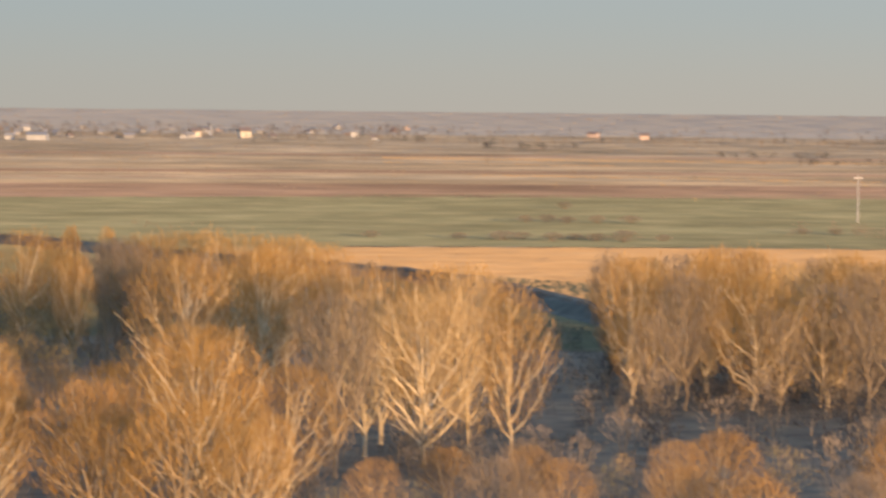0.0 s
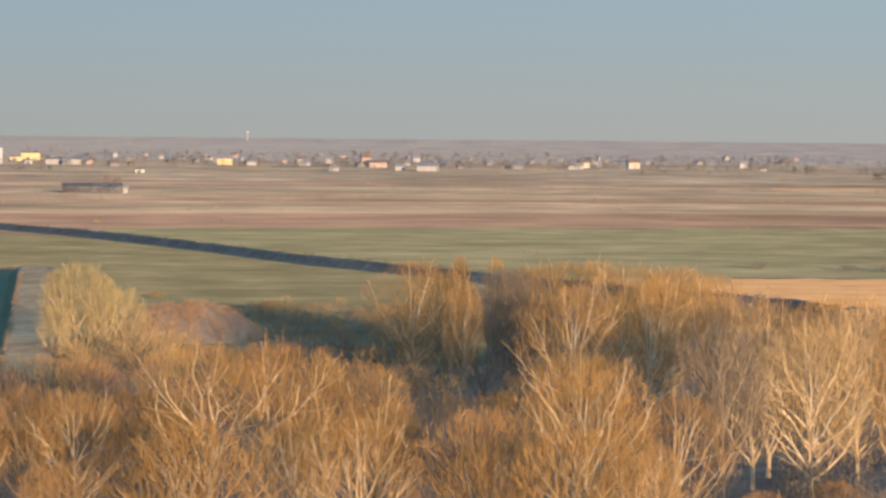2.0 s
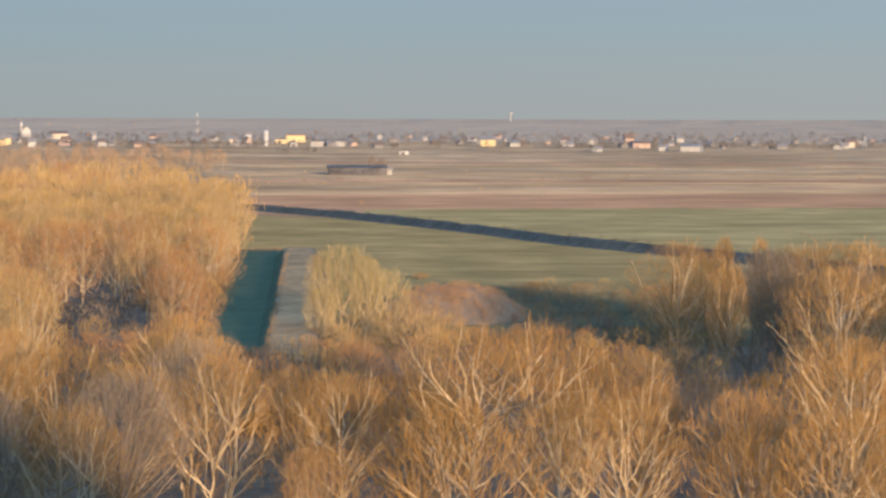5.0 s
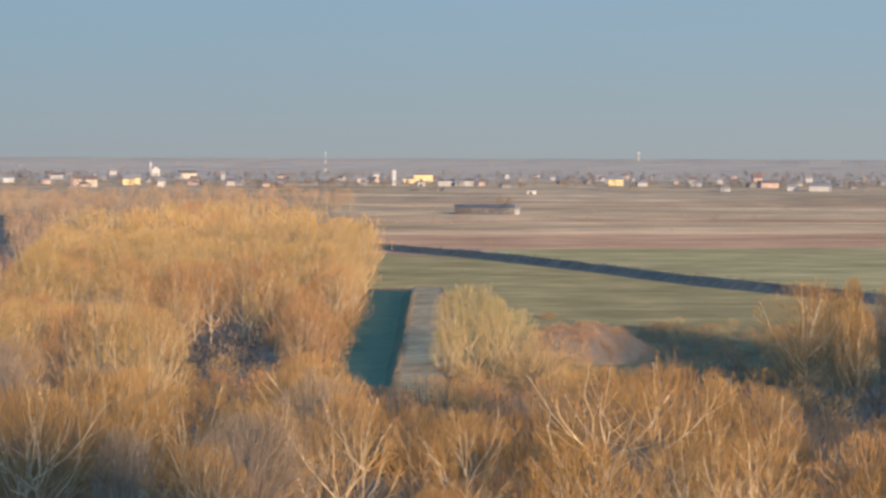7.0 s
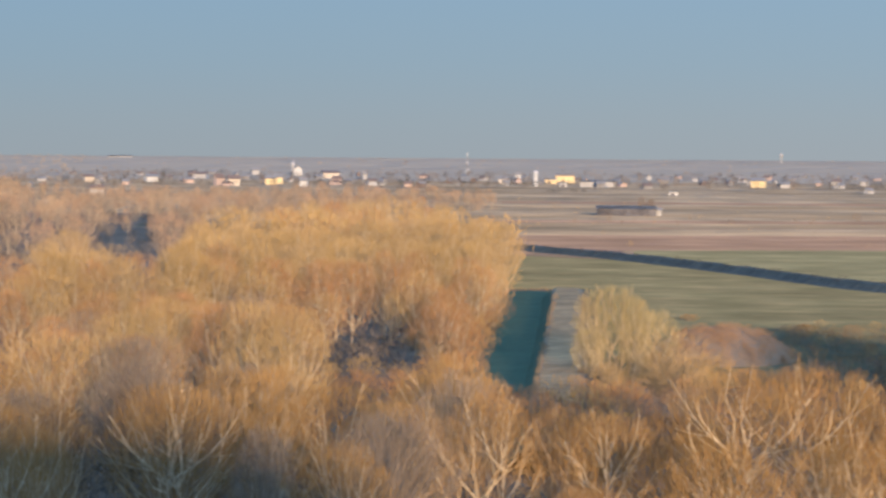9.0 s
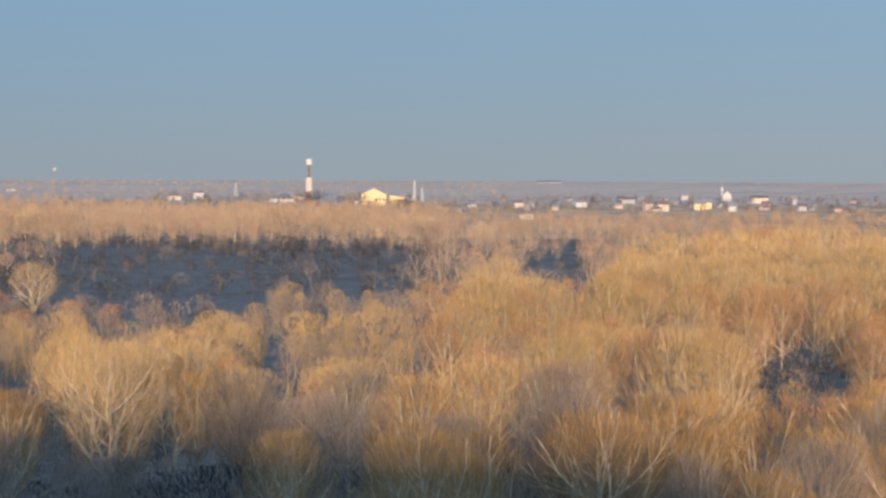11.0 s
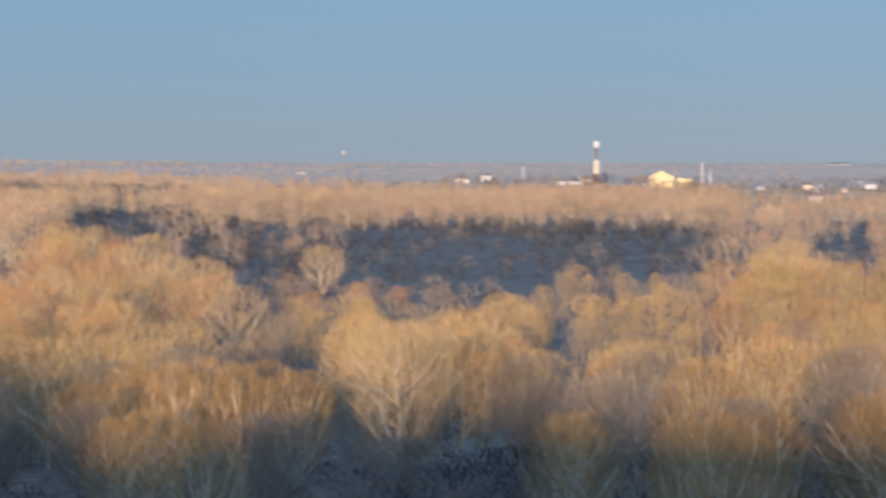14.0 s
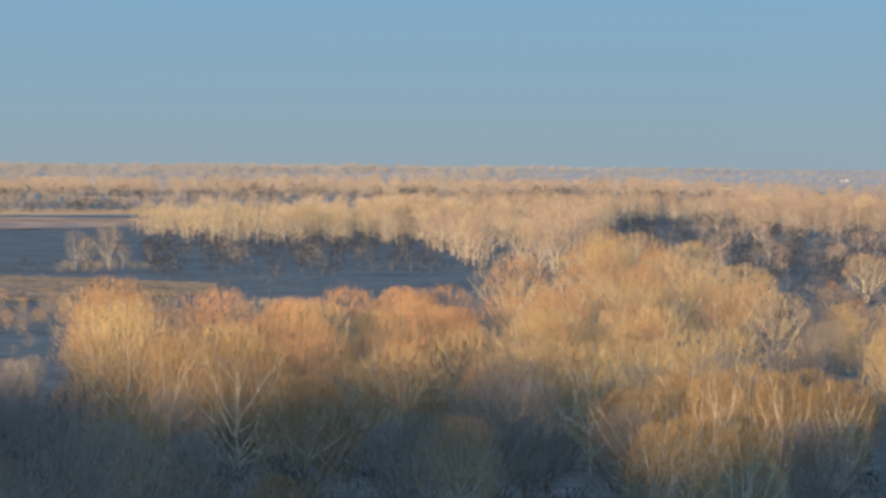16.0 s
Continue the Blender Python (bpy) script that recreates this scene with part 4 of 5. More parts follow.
wood(sector(6.6, 9.0, 320, 350, 9.0, 8.0, 10.5, (0, 3, 0)) + sector(0.1, 1.9, 322, 350, 7.5, 3.0, 5.0, (2, 0, 3)) + sector(17.2, 24, 258, 315, 7.6, 8.5, 12.2, (0, 0, 3), clumps=0.3), MID, 12, "bark_mid", T, "open belts of bare poplars")
# dark twigs mixed in here paint shade between and under the front trees
wood(sector(-34, -12, 175, 300, 7.4, 2.6, 5.2, (3, 3, 1, 2)) + sector(-12, -5, 170, 260, 7.6, 2.6, 5.0, (0, 3, 1)) + sector(-1.6, 24, 160, 222, 7.5, 2.0, 3.8, (3, 3, 1, 0))
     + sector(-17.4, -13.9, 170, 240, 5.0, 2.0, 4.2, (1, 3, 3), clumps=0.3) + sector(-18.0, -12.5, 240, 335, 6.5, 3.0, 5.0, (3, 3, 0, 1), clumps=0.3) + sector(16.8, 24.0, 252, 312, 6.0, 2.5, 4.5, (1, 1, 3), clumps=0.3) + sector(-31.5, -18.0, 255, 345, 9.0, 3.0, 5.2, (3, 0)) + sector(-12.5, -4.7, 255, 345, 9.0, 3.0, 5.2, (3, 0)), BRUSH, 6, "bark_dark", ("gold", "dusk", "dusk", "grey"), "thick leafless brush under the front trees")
# undergrowth with shade put into part of its twig colour
wood(sector(-34, -4.5, 165, 255, 4.6, 1.8, 3.4, (0, 1, 1), clumps=0.4) + sector(9, 24, 205, 335, 5.6, 1.6, 3.2, (0, 0, 1), clumps=0.4), LOW, 6, "bark_dark", ("dusk", "grey"), "undergrowth under the front trees, partly coloured dark as shade")
wood(sector(-5.0, -1.3, 222, 345, 7.5, 2.5, 4.2, (0, 1, 1)) + sector(-0.5, 5.9, 225, 335, 8.5, 3.0, 5.5, (0, 1, 3)), LOW, 6, "bark_dark", T, "undergrowth of leafless scrub")

# ---- village ----
def box(bm, x0, x1, y0, y1, z0, z1):
    v = [bm.verts.new(c) for c in ((x0, y0, z0), (x1, y0, z0), (x1, y1, z0), (x0, y1, z0), (x0, y0, z1), (x1, y0, z1), (x1, y1, z1), (x0, y1, z1))]
    for f in ((0, 3, 2, 1), (4, 5, 6, 7), (0, 1, 5, 4), (1, 2, 6, 5), (2, 3, 7, 6), (3, 0, 4, 7)):
        bm.faces.new([v[i] for i in f])


def house(place, w, d, h, roof_h, wall, roof, turn, label, name="house"):
    """A far house: walls with gables, a roof with overhang and a chimney."""
    ob = new(name)
    ob.matrix_basis = Matrix.Translation(place) @ pose(0, 0, 0, 0, 0, turn)
    bm = bmesh.new()
    box(bm, -w / 2, w / 2, -d / 2, d / 2, -1.0, h)
    for s in (-1, 1):
        x = s * w / 2
        vs = [bm.verts.new(c) for c in ((x, -d / 2, h), (x, d / 2, h), (x, 0, h + roof_h))]
        bm.faces.new(vs)
    part("wall", bm, M[wall], ob)
    bm = bmesh.new()
    o, t = 0.5, 0.25
    e = h - roof_h * o / (d / 2)
    outer = [(-d / 2 - o, e), (0, h + roof_h), (d / 2 + o, e)]
    rows = []
    for x in (-w / 2 - o, w / 2 + o):
        rows.append([bm.verts.new((x, y, z + 0.05)) for y, z in outer] + [bm.verts.new((x, y, z + 0.05 + t)) for y, z in outer])
    a, b = rows
    for i, j in ((0, 1), (1, 2)):
        bm.faces.new((a[i], a[j], b[j], b[i]))
        bm.faces.new((a[i + 3], b[i + 3], b[j + 3], a[j + 3]))
        bm.faces.new((a[i], a[i + 3], a[j + 3], a[j]))
        bm.faces.new((b[i], b[j], b[j + 3], b[i + 3]))
    bm.faces.new((a[0], b[0], b[3], a[3]))
    bm.faces.new((a[2], a[5], b[5], b[2]))
    rf = part("roof", bm, M[roof], ob)
    bm = bmesh.new()
    box(bm, w * 0.2, w * 0.2 + 0.7, -0.35, 0.35, h + roof_h * 0.5, h + roof_h + 0.9)
    part("chimney", bm, M["tile"], rf)
    return tagged(ob, label, "house", "houses of the village")


WALLS = {"chalk": "old lime-washed", "white": "white rendered", "cream": "cream rendered", "lemon": "yellow rendered", "salmon": "salmon pink rendered"}
ROOFS = {"tile": "a weathered red tile roof", "slate": "a grey sheet roof"}
# houses that stand out: bearing, dip, width, height, wall, roof
HOUSES = (
    (-8.81, 0.705, 8, 4, "white", "tile"), (-8.95, 0.48, 8.5, 4.8, "cream", "tile"), (-8.71, 0.48, 5.5, 4.2, "chalk", "slate"), (-7.85, 0.467, 11, 4.8, "white", "slate"),
    (-7.17, 0.49, 8, 3.6, "salmon", "slate"), (-6.95, 0.40, 14, 4.5, "chalk", "tile"), (-6.62, 0.53, 7, 6.5, "salmon", "tile"), (-6.36, 0.535, 9.5, 6.0, "cream", "tile"),
    (-5.96, 0.33, 8, 5.5, "chalk", "slate"), (-5.68, 0.505, 9, 5.5, "lemon", "slate"), (-5.55, 0.49, 8, 6.0, "lemon", "slate"), (-5.085, 0.54, 6, 5, "white", "slate"),
    (-4.62, 0.38, 18, 5.5, "cream", "tile"), (-4.49, 0.505, 7, 5.4, "salmon", "tile"), (-3.99, 0.40, 5, 6.0, "chalk", "slate"), (-3.86, 0.515, 8, 4.2, "chalk", "tile"),
    (-1.47, 0.46, 8, 4.5, "cream", "slate"), (-1.21, 0.38, 6, 5, "white", "slate"), (1.45, 0.455, 7.5, 4.4, "chalk", "slate"), (1.98, 0.40, 5, 3.6, "chalk", "slate"),
    (2.80, 0.41, 6, 4.6, "chalk", "slate"), (3.13, 0.495, 12.5, 5.8, "lemon", "slate"), (3.59, 0.50, 9, 3.2, "chalk", "slate"), (4.52, 0.46, 9, 4.6, "chalk", "tile"),
    (5.02, 0.46, 7.5, 4.8, "chalk", "slate"), (5.66, 0.515, 8, 8.5, "salmon", "tile"), (5.86, 0.52, 15, 4.2, "salmon", "tile"), (6.29, 0.57, 7, 3.2, "chalk", "slate"),
    (6.57, 0.42, 8, 4.8, "chalk", "slate"), (6.80, 0.58, 15, 4.0, "chalk", "slate"), (9.61, 0.496, 9, 5, "cream", "tile"), (10.5, 0.507, 10, 6, "cream", "tile"),
    (12.5, 0.475, 6, 5, "white", "slate"), (16.81, 0.445, 10, 4, "salmon", "tile"), (17.73, 0.48, 8, 4.5, "salmon", "tile"),
)
for b, dip, w, h, wall, roof in HOUSES:
    house(spot(b, dip), w, w * 0.75, h, h * 0.45, wall, roof, rng.uniform(-30, 30) - b, WALLS[wall] + " village house with " + ROOFS[roof])
for i in range(95):
    b = -10.5 + 24.0 * (i + rng.random()) / 95
    dip = rng.uniform(0.34, 0.54) if rng.random() < 0.85 else rng.uniform(0.30, 0.60)
    w, h = rng.uniform(5, 9), rng.uniform(2.2, 3.4)
    wall = rng.choice(("chalk", "slate", "slate", "slate", "tile", "chalk", "slate", "salmon"))
    roof = rng.choice(("tile", "slate", "slate"))
    word = WALLS.get(wall, "grey brick" if wall == "slate" else "brown brick")
    house(spot(b, dip), w, w * 0.7, h, h * 0.55, wall, roof, rng.uniform(-90, 90), word + " low village house with " + ROOFS[roof])
village_trees = []
for i in range(2100):
    b = rng.uniform(-11, 24) if i % 3 == 0 else rng.uniform(-11, 14)
    p = spot(b, rng.uniform(0.30, 0.55) if b < 13.5 else rng.uniform(0.30, 0.6))
    village_trees.append((p.x, p.y, rng.uniform(3.0, 7.5), rng.choice((0, 1, 2, 3, 3, 2))))
wood(village_trees, DIST, 12, "bark_dark", ("grey", "ash", "dusk", "ash"), "bare garden trees among the village houses")


# ---- landmarks on the plain ----
def lathe(bm, rings, sides=16, x=0.0, y=0.0):
    """A closed body of rings (radius, height)."""
    rows = [[bm.verts.new((x + r * math.cos(2 * math.pi * k / sides), y + r * math.sin(2 * math.pi * k / sides), z)) for k in range(sides)] for r, z in rings]
    for a, b in zip(rows, rows[1:]):
        for k in range(sides):
            bm.faces.new((a[k], a[(k + 1) % sides], b[(k + 1) % sides], b[k]))
    bm.faces.new(list(reversed(rows[0])))
    bm.faces.new(rows[-1])


def shafted(name, place, pieces, label, category):
    """An upright landmark of turned parts: name, rings, material."""
    ob = new(name)
    ob.matrix_basis = Matrix.Translation(place)
    for nm, rings, m in pieces:
        bm = bmesh.new()
        lathe(bm, rings)
        part(nm, bm, M[m], ob)
    return tagged(ob, label, category)


def above(place, bearing, dip):
    """Height over a place's foot at which a dip meets its upright."""
    d = math.hypot(place.x, place.y)
    return EYE - d * math.tan(radians(dip)) - place.z


# water tower beside the works
p = spot(-12.75, 0.40)
k = above(p, 0, -0.39) / 48.0
shafted("water_tower", p, [
    ("foot", [(3.2, -1), (3.0, 6 * k), (1.9, 12 * k)], "rust"),
    ("lower_tank", [(2.8, 12 * k), (3.7, 14 * k), (3.7, 25 * k), (2.6, 27 * k), (1.4, 28 * k)], "cream"),
    ("shaft", [(1.2, 28 * k), (1.1, 40.5 * k)], "rust"),
    ("top_tank", [(1.5, 40.5 * k), (3.3, 41.4 * k), (3.5, 42.2 * k), (3.5, 46.8 * k), (2.6, 48 * k)], "white")],
    "tall water tower with a white top tank and a cream drum", "water tower")

# the yellow hall: a tall gabled block, a recessed link and a lower wing
p = spot(-11.60, 0.455)
hall = house(p, 16, 24, 11.0, 5.5, "lemon", "chalk", 11.6 + 98, "tall yellow gabled factory hall with a lower wing", "hall")
tagged(hall, category="hall")
bm = bmesh.new()
box(bm, -1.0, 7.0, -15.5, -12.05, -1, 6.0)
part("link_wall", bm, M["board"], hall)
bm = bmesh.new()
box(bm, -8, 6, -29.5, -15.55, -1, 7.5)
part("wing_wall", bm, M["lemon"], hall)
bm = bmesh.new()
for v in bmesh.ops.create_cube(bm, size=1.0, matrix=Matrix.Translation((-1, -22.5, 7.9)) @ Matrix.Diagonal((15, 14.8, 0.7, 1)))["verts"]:
    if v.co.z > 7.9 and v.co.y > -20:
        v.co.z += 1.8
part("wing_roof", bm, M["lemon"], hall)
bm = bmesh.new()
box(bm, -8.12, -7.9, 1.8, 6.2, 0, 4.5)
part("gate", bm, M["board"], hall)
for y in (-2.5, -6.0, -9.5):
    bm = bmesh.new()
    box(bm, -8.1, -7.9, y - 0.7, y + 0.7, 5.0, 7.4)
    part("window", bm, M["glass"], hall)


def shed(b, dip, w, d, h, wall, roof, label, name="shed", turn=0.0):
    """A long low building with a shallow roof and a door."""
    ob = new(name)
    ob.matrix_basis = Matrix.Translation(spot(b, dip)) @ pose(0, 0, 0, 0, 0, -b + turn)
    bm = bmesh.new()
    box(bm, -w / 2, w / 2, -d / 2, d / 2, -1, h)
    wl = part("wall", bm, M[wall], ob)
    bm = bmesh.new()
    for s in (-1, 1):
        y0, y1 = s * (d / 2 + 0.5), 0.0
        v = [bm.verts.new(c) for c in ((-w / 2 - 0.4, y0, h + 0.02), (w / 2 + 0.4, y0, h + 0.02), (w / 2 + 0.4, y1, h + 0.16 * d), (-w / 2 - 0.4, y1, h + 0.16 * d))]
        bm.faces.new(v if s < 0 else v[::-1])
    bmesh.ops.solidify(bm, geom=bm.faces[:], thickness=0.2)
    part("roof", bm, M[roof], ob)
    bm = bmesh.new()
    box(bm, -w * 0.1 - 1.4, -w * 0.1 + 1.4, -d / 2 - 0.08, -d / 2 + 0.05, 0, min(h * 0.75, 3))
    part("door", bm, M["board"], wl)
    return tagged(ob, label, "shed" if name == "shed" else "barn")


shed(0.75, 1.02, 25, 9, 2.9, "board", "slate", "long dark weathered barn standing alone on the plain", "barn")
for b in (1.02, 1.2):
    q = polar(b, 1362)
    stand("upright", 1, "grey", q.x, q.y, rng.uniform(7.5, 9), 0)
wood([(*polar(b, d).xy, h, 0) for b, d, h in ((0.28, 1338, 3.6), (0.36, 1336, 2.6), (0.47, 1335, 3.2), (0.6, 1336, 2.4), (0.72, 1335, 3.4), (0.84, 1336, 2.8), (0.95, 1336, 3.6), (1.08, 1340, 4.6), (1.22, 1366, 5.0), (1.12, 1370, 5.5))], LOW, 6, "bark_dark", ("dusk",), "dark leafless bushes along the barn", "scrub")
house(spot(1.33, 1.02), 2.2, 2.2, 2.6, 0.8, "chalk", "slate", 10, "small white hut at the end of the barn", "hut")
shed(1.6, 0.655, 6, 5, 2.6, "white", "slate", "small white field shed")
shed(-13.25, 0.40, 26, 10, 4, "white", "slate", "long white low shed at the water tower")
shed(-12.95, 0.37, 14, 8, 5, "cream", "salmon", "cream shed at the water tower")
shed(-15.17, 0.365, 14, 8, 4.5, "cream", "tile", "cream farm building behind the wood")
shed(-14.74, 0.345, 12, 8, 7, "white", "tile", "white farm house behind the wood")
shed(-11.85, 0.452, 6, 6, 4.5, "white", "slate", "small white house beside the hall")
shed(-0.36, 0.44, 19, 10, 7.2, "lemon", "salmon", "yellow factory building in the village")
shed(-0.63, 0.46, 11, 9, 4.2, "lemon", "chalk", "low yellow workshop of the factory")
shed(-0.39, 0.51, 6, 5, 3.4, "white", "slate", "white porter's lodge of the factory")
shed(0.23, 0.51, 30, 9, 4.6, "chalk", "slate", "long pale store of the factory")
wood([(*polar(rng.uniform(-0.75, 0.1), 2270 + rng.uniform(-20, 20)).xy, rng.uniform(2.0, 3.2), 0) for _ in range(16)] + [(*polar(rng.uniform(-11.25, -10.75), 2560 + rng.uniform(-60, 60)).xy, rng.uniform(8, 12), 0) for _ in range(14)], LOW, 6, "bark_dark", ("dusk",), "dark hedge before the factory", "scrub")
shed(-8.4, 0.035, 36, 12, 1.6, "chalk", "slate", "far white hall on the skyline")
shed(-21.1, 0.43, 22, 10, 5, "cream", "tile", "cream house among distant trees")
shed(-20.2, 0.43, 14, 10, 6, "white", "tile", "pale house among distant trees")
shed(-18.1, 0.22, 11, 8, 3.2, "chalk", "slate", "white house at the edge of the woods")
p = spot(-0.89, 0.505)
shafted("silo", p, [("cylinder", [(1.9, -1), (1.9, 12)], "white"), ("cap", [(2.4, 12), (1.6, 13.2), (0.3, 14)], "metal")], "slim white silo beside the factory", "silo")
# the church: a white nave and a slim pale tower at its end
p = spot(-5.19, 0.345)
k = above(p, 0, 0.045)
church = house(p, 8.0, 9.0, 7.0, 4.0, "white", "slate", 5.2 + 90, "white village church with a slim pale tower", "church")
tagged(church, category="church")
bm = bmesh.new()
lathe(bm, [(1.5, -1), (1.5, k * 0.55), (1.1, k * 0.62)], 8, 3.0, 5.6)
tower = part("tower", bm, M["chalk"], church)
bm = bmesh.new()
lathe(bm, [(1.3, k * 0.62), (1.7, k * 0.70), (1.2, k * 0.80), (0.25, k * 0.88), (0.12, k)], 8, 3.0, 5.6)
part("spire", bm, M["metal"], tower)
p = spot(3.53, 0.05)
k = above(p, 0, -0.13)
shafted("water_tower", p, [("shaft", [(1.3, -1), (1.0, k * 0.6)], "chalk"), ("tank", [(1.2, k * 0.6), (2.6, k * 0.7), (2.6, k * 0.9), (0.6, k)], "chalk")], "distant white water tower behind the village", "water tower")
p = spot(-17.32, 0.10)
k = above(p, 0, -0.22)
shafted("water_tower", p, [("shaft", [(0.6, -1), (0.5, k * 0.74)], "slate"), ("ball", [(1.2, k * 0.72), (2.8, k * 0.79), (3.2, k * 0.87), (2.6, k * 0.95), (0.8, k)], "chalk")],
        "distant ball-shaped white water tower on a thin shaft", "water tower")


def mast(b, dip, top, label, bands=("white", "salmon")):
    """A slim braced mast in painted sections."""
    p = spot(b, dip)
    k = above(p, 0, top)
    ob = new("mast")
    ob.matrix_basis = Matrix.Translation(p)
    n = 6
    for i in range(n):
        bm = bmesh.new()
        z0, z1 = k * i / n, k * (i + 1) / n
        w0, w1 = 1.5 - 1.0 * i / n, 1.5 - 1.0 * (i + 1) / n
        for sx, sy in ((1, 1), (1, -1), (-1, 1), (-1, -1)):
            v, f = [], []
            tube(v, f, [Vector((sx * w0, sy * w0, z0 - 0.3)), Vector((sx * w1, sy * w1, z1))], [0.22, 0.2], 4)
            tube(v, f, [Vector((sx * w0, sy * w0, z0)), Vector((-sy * w1, sx * w1, z1))], [0.14, 0.14], 3)
            vv = [bm.verts.new(c) for c in v]
            for q in f:
                bm.faces.new([vv[t] for t in q])
        part("section", bm, M[bands[i % 2]], ob)
    return tagged(ob, label, "mast")


mast(-2.13, 0.33, -0.10, "slim red and white lattice mast behind the village", ("slate", "white"))
mast(-10.84, 0.40, 0.0, "grey lattice mast beside the yellow hall", ("metal", "metal"))
mast(-10.70, 0.40, 0.12, "short pale mast beside the yellow hall", ("white", "white"))
mast(-14.07, 0.30, 0.06, "pale pointed mast behind the wood", ("white", "white"))
mast(9.9, 0.49, 0.28, "slim pale mast among the houses", ("metal", "white"))

# a concrete line pole on the wheat field
p = spot(21.58, 1.92)
pole = new("utility_pole")
pole.matrix_basis = Matrix.Translation(p)
bm = bmesh.new()
lathe(bm, [(0.22, -0.5), (0.14, 10.8)], 8)
part("pole", bm, M["chalk"], pole)
bm = bmesh.new()
box(bm, -1.1, 1.1, -0.08, 0.08, 9.9, 10.1)
part("crossarm", bm, M["metal"], pole)
for x in (-0.95, 0.0, 0.95):
    bm = bmesh.new()
    lathe(bm, [(0.07, 10.1), (0.12, 10.2), (0.06, 10.4)], 8, x, 0)
    part("insulator", bm, M["white"], pole)
tagged(pole, "pale concrete utility pole on the wheat field", "utility pole")

# a low mound overgrown with reddish scrub, beside the meadow
MOUND = polar(2.5, 385)


def mound_height(x, y):
    u, v = (x - MOUND.x) / 9.5, (y - MOUND.y) / (19.0 if y < MOUND.y else 10.0)
    f = math.hypot(u, v)
    return 0.0 if f >= 1 else 3.7 * (1 - f ** 2.6) + 0.5 * (1 - f) * noise.noise(Vector((x * 0.3, y * 0.2, 2.0)))


def build_mound():
    verts, faces = [], []
    n, m = 28, 12
    for i in range(m + 1):
        for k in range(n):
            a, f = 2 * math.pi * k / n, i / m
            x, y = MOUND.x + math.cos(a) * 9.5 * f, MOUND.y + math.sin(a) * (19.0 if math.sin(a) < 0 else 10.0) * f
            verts.append((x, y, mound_height(x, y) - (0.1 if i == m else 0.0)))
    for i in range(m):
        for k in range(n):
            faces.append((i * n + k, i * n + (k + 1) % n, (i + 1) * n + (k + 1) % n, (i + 1) * n + k))
    return tagged(new("mound", mesh_from("mound", verts, faces, M["rusty"], True)), "low earth mound under reddish brown scrub", "mound", kind="structure")


build_mound()
brush = []
for _ in range(330):
    a, f = rng.uniform(math.pi, 2 * math.pi), rng.random() ** 0.5
    x, y = MOUND.x + math.cos(a) * 9.3 * f, MOUND.y - 2.0 + math.sin(a) * 17 * f
    brush.append((x, y, rng.uniform(0.7, 1.2), rng.choice((1, 1, 0, 2)), mound_height(x, y) - 0.15))
wood(brush, LOW, 6, "bark_dark", ("red", "red", "orange"), "reddish scrub on the mound", "scrub")
wood(sector(-0.9, 6.4, 262, 300, 5.4, 3.2, 5.0, (0, 1, 3), clumps=0.3) + sector(1.1, 2.1, 308, 350, 4.2, 4.6, 7.0, (2, 0, 2), clumps=0.3) + sector(2.0, 2.5, 305, 340, 4.2, 3.0, 4.6, (1, 0, 0), clumps=0.3) + sector(1.2, 4.2, 305, 350, 4.6, 1.4, 2.8, (1, 1, 0, 3), clumps=0.3) + sector(3.4, 6.2, 300, 330, 5.5, 2.5, 4.0, (1, 0)) + sector(3.5, 7.6, 330, 430, 4.4, 1.4, 3.2, (3, 0, 1), clumps=0.3) + sector(-0.1, 2.4, 312, 342, 4.0, 2.2, 4.2, (2, 0, 0), clumps=0.3) + sector(6.0, 9.0, 278, 322, 6.0, 3.5, 6.5, (3, 3, 0), clumps=0.3), BRUSH, 6, "bark_dark", T, "rusty scrub between the willows and the mound", "scrub")
wood(sector(5.9, 8.2, 225, 285, 5.0, 1.2, 2.6, (0, 0, 1), clumps=0.3), LOW, 6, "bark_dark", ("grey", "ash"), "grey scrub in the hollow beside the mound", "scrub")
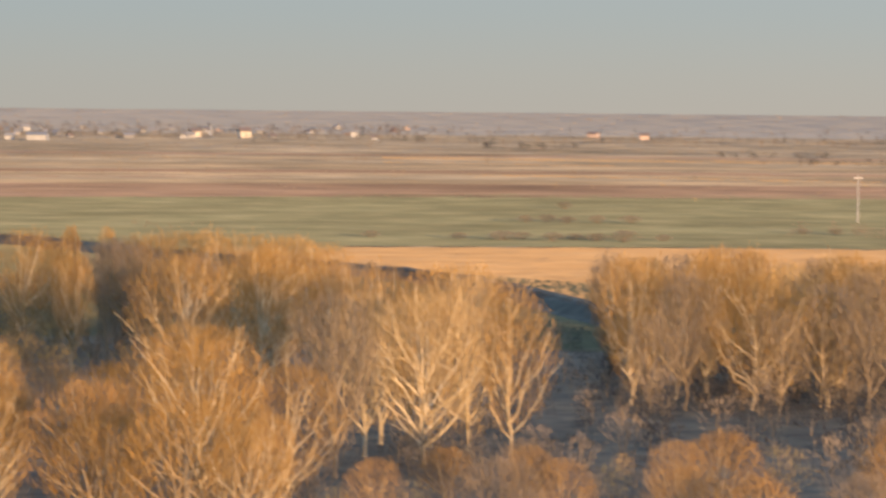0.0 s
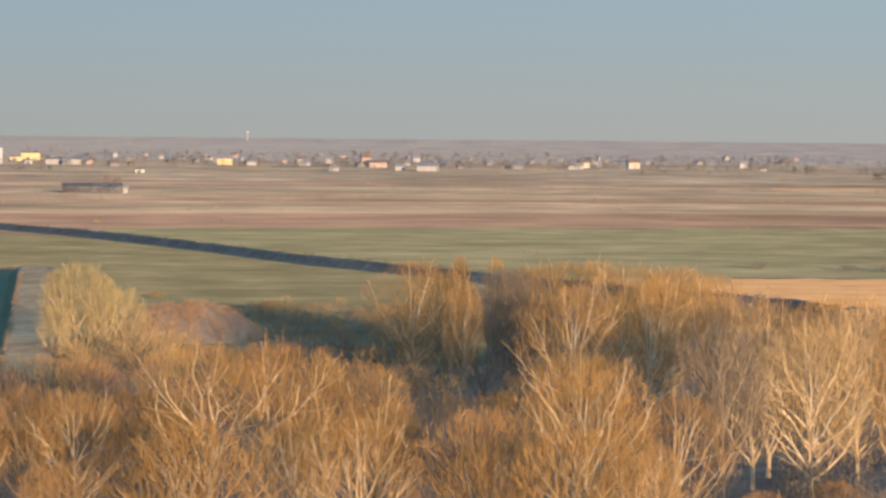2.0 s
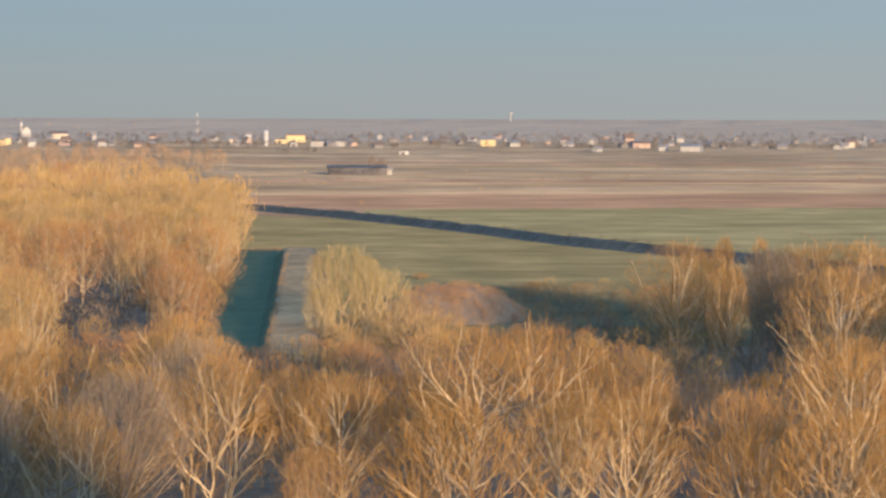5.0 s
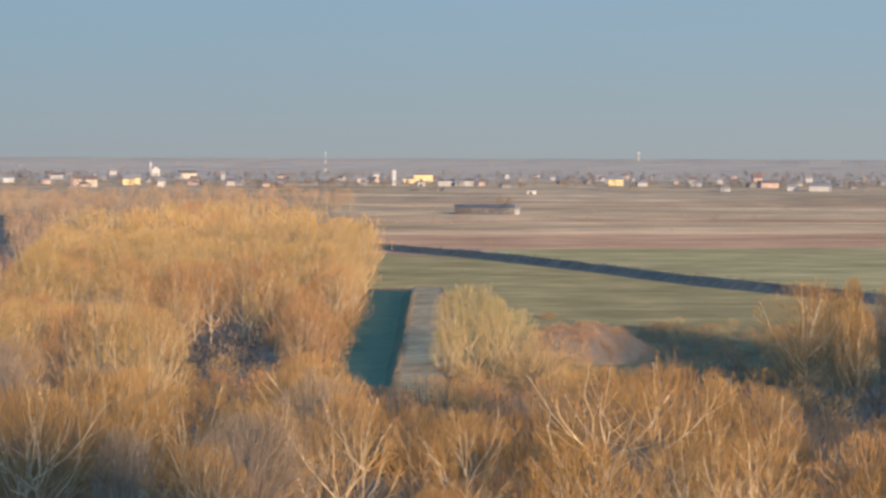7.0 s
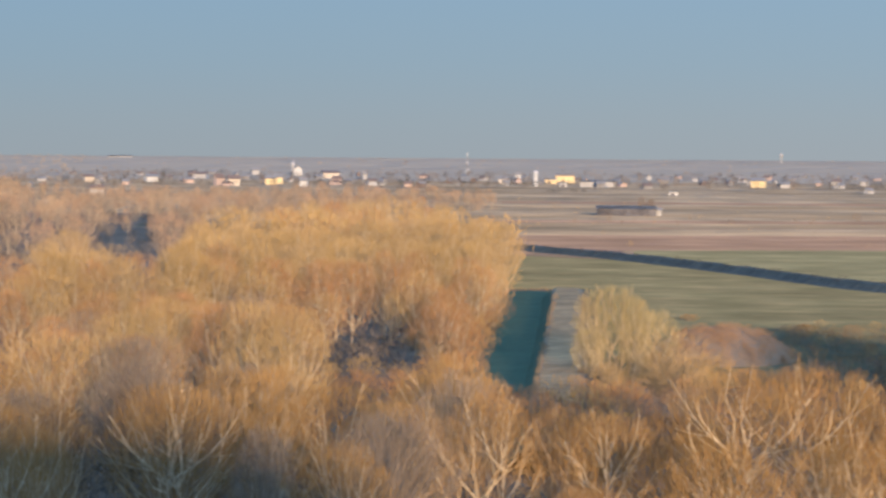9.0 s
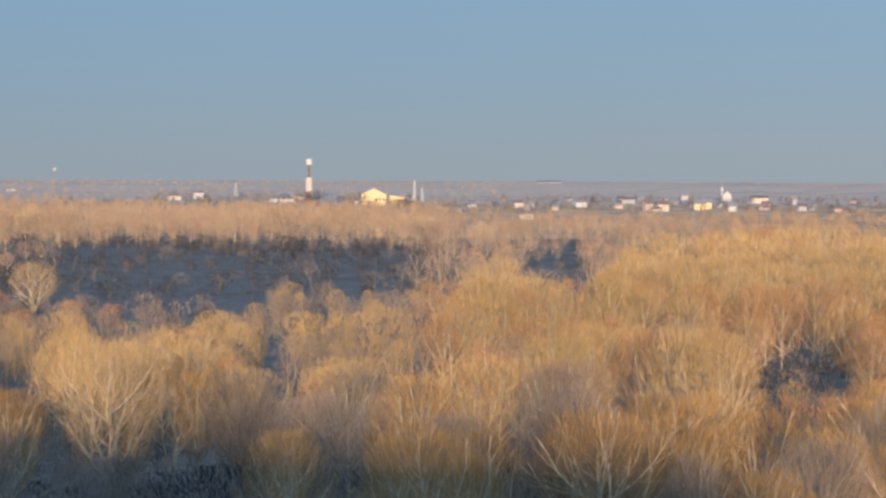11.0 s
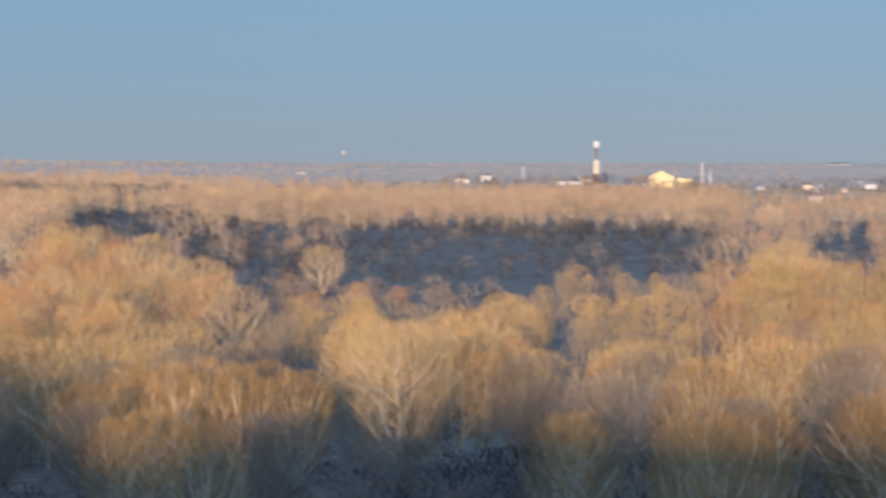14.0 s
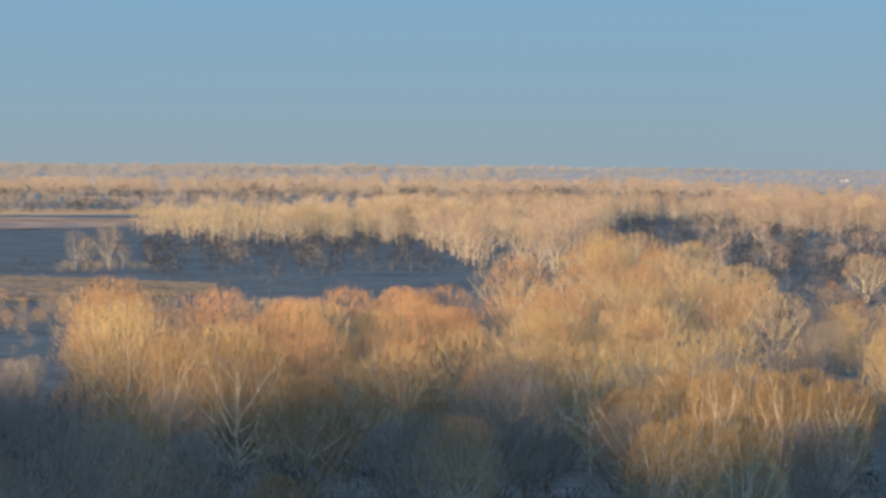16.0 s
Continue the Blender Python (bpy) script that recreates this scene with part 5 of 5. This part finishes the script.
# dry grass on the crest of the dam, thicker along both edges of the track
grass = []
for i in range(420):
    y = rng.uniform(300, 512)
    side = rng.choice((-2.4, -2.2, -1.9, 1.7, 2.1, 2.3, rng.uniform(-1.9, 1.8)))
    grass.append((-2.3 + side + rng.gauss(0, 0.12), y, rng.uniform(0.2, 0.45) if abs(side) < 2 else rng.uniform(0.4, 0.8), 0, 1.75))
grass += [(-13.5 + 12.0 * k / 60 + rng.gauss(0, 0.2), 574 + rng.gauss(0, 1.0), rng.uniform(0.4, 0.8), 0) for k in range(60)]
wood(grass, LOW, 6, "verge", ("verge",), "dry grass along the gravel track on the dam", "grass")
# bushes on the meadow and in rows on the fields
for b, d, h in ((3.95, 432, 2.6), (4.45, 432, 1.6), (16.3, 790, 3.0), (1.9, 470, 1.5), (15.2, 592, 2.9), (15.55, 598, 2.4), (16.1, 590, 3.0), (16.5, 596, 2.6), (16.9, 592, 2.8), (17.4, 590, 3.1), (18.1, 596, 2.4),
                (12.8, 600, 2.3), (14.4, 597, 1.9), (15.6, 690, 2.4), (16.0, 694, 2.7), (16.35, 688, 2.2), (16.9, 690, 2.6), (17.5, 692, 3.0), (20.6, 640, 2.2), (21.2, 640, 2.0)):
    q = polar(b, d)
    stand("shrub", rng.randrange(3), "gold" if b < 10 else "grey", q.x, q.y, h * rng.uniform(0.55, 0.8), rng.uniform(0, 360), rng.uniform(2.2, 3.4))
rows = []
for b0, b1, d, n, h in ((8.5, 10.5, 640, 8, 1.5), (20.2, 22.5, 640, 9, 2.4), (-1, 22, 1180, 26, 3.0), (-1, 22, 1500, 24, 3.5), (12, 22, 1900, 26, 3.4), (0, 6, 1250, 6, 4.0), (14, 22, 2500, 34, 4.5), (8, 13, 2000, 14, 4.0)):
    for i in range(n):
        q = polar(rng.uniform(b0, b1), d * rng.uniform(0.97, 1.03))
        rows.append((q.x, q.y, h * rng.uniform(0.5, 1.2), 3))
for i in range(260):
    q = polar(rng.uniform(-1.2, 22), rng.uniform(860, 1900))
    rows.append((q.x, q.y, rng.uniform(0.6, 1.7), rng.choice((3, 3, 0))))
wood(rows, LOW, 6, "bark_dark", T, "scattered grey bushes along the field edges", "scrub")
# tufts along the crest and the foot of the flood bank, in the dark shade-toned twigs
tufts = []
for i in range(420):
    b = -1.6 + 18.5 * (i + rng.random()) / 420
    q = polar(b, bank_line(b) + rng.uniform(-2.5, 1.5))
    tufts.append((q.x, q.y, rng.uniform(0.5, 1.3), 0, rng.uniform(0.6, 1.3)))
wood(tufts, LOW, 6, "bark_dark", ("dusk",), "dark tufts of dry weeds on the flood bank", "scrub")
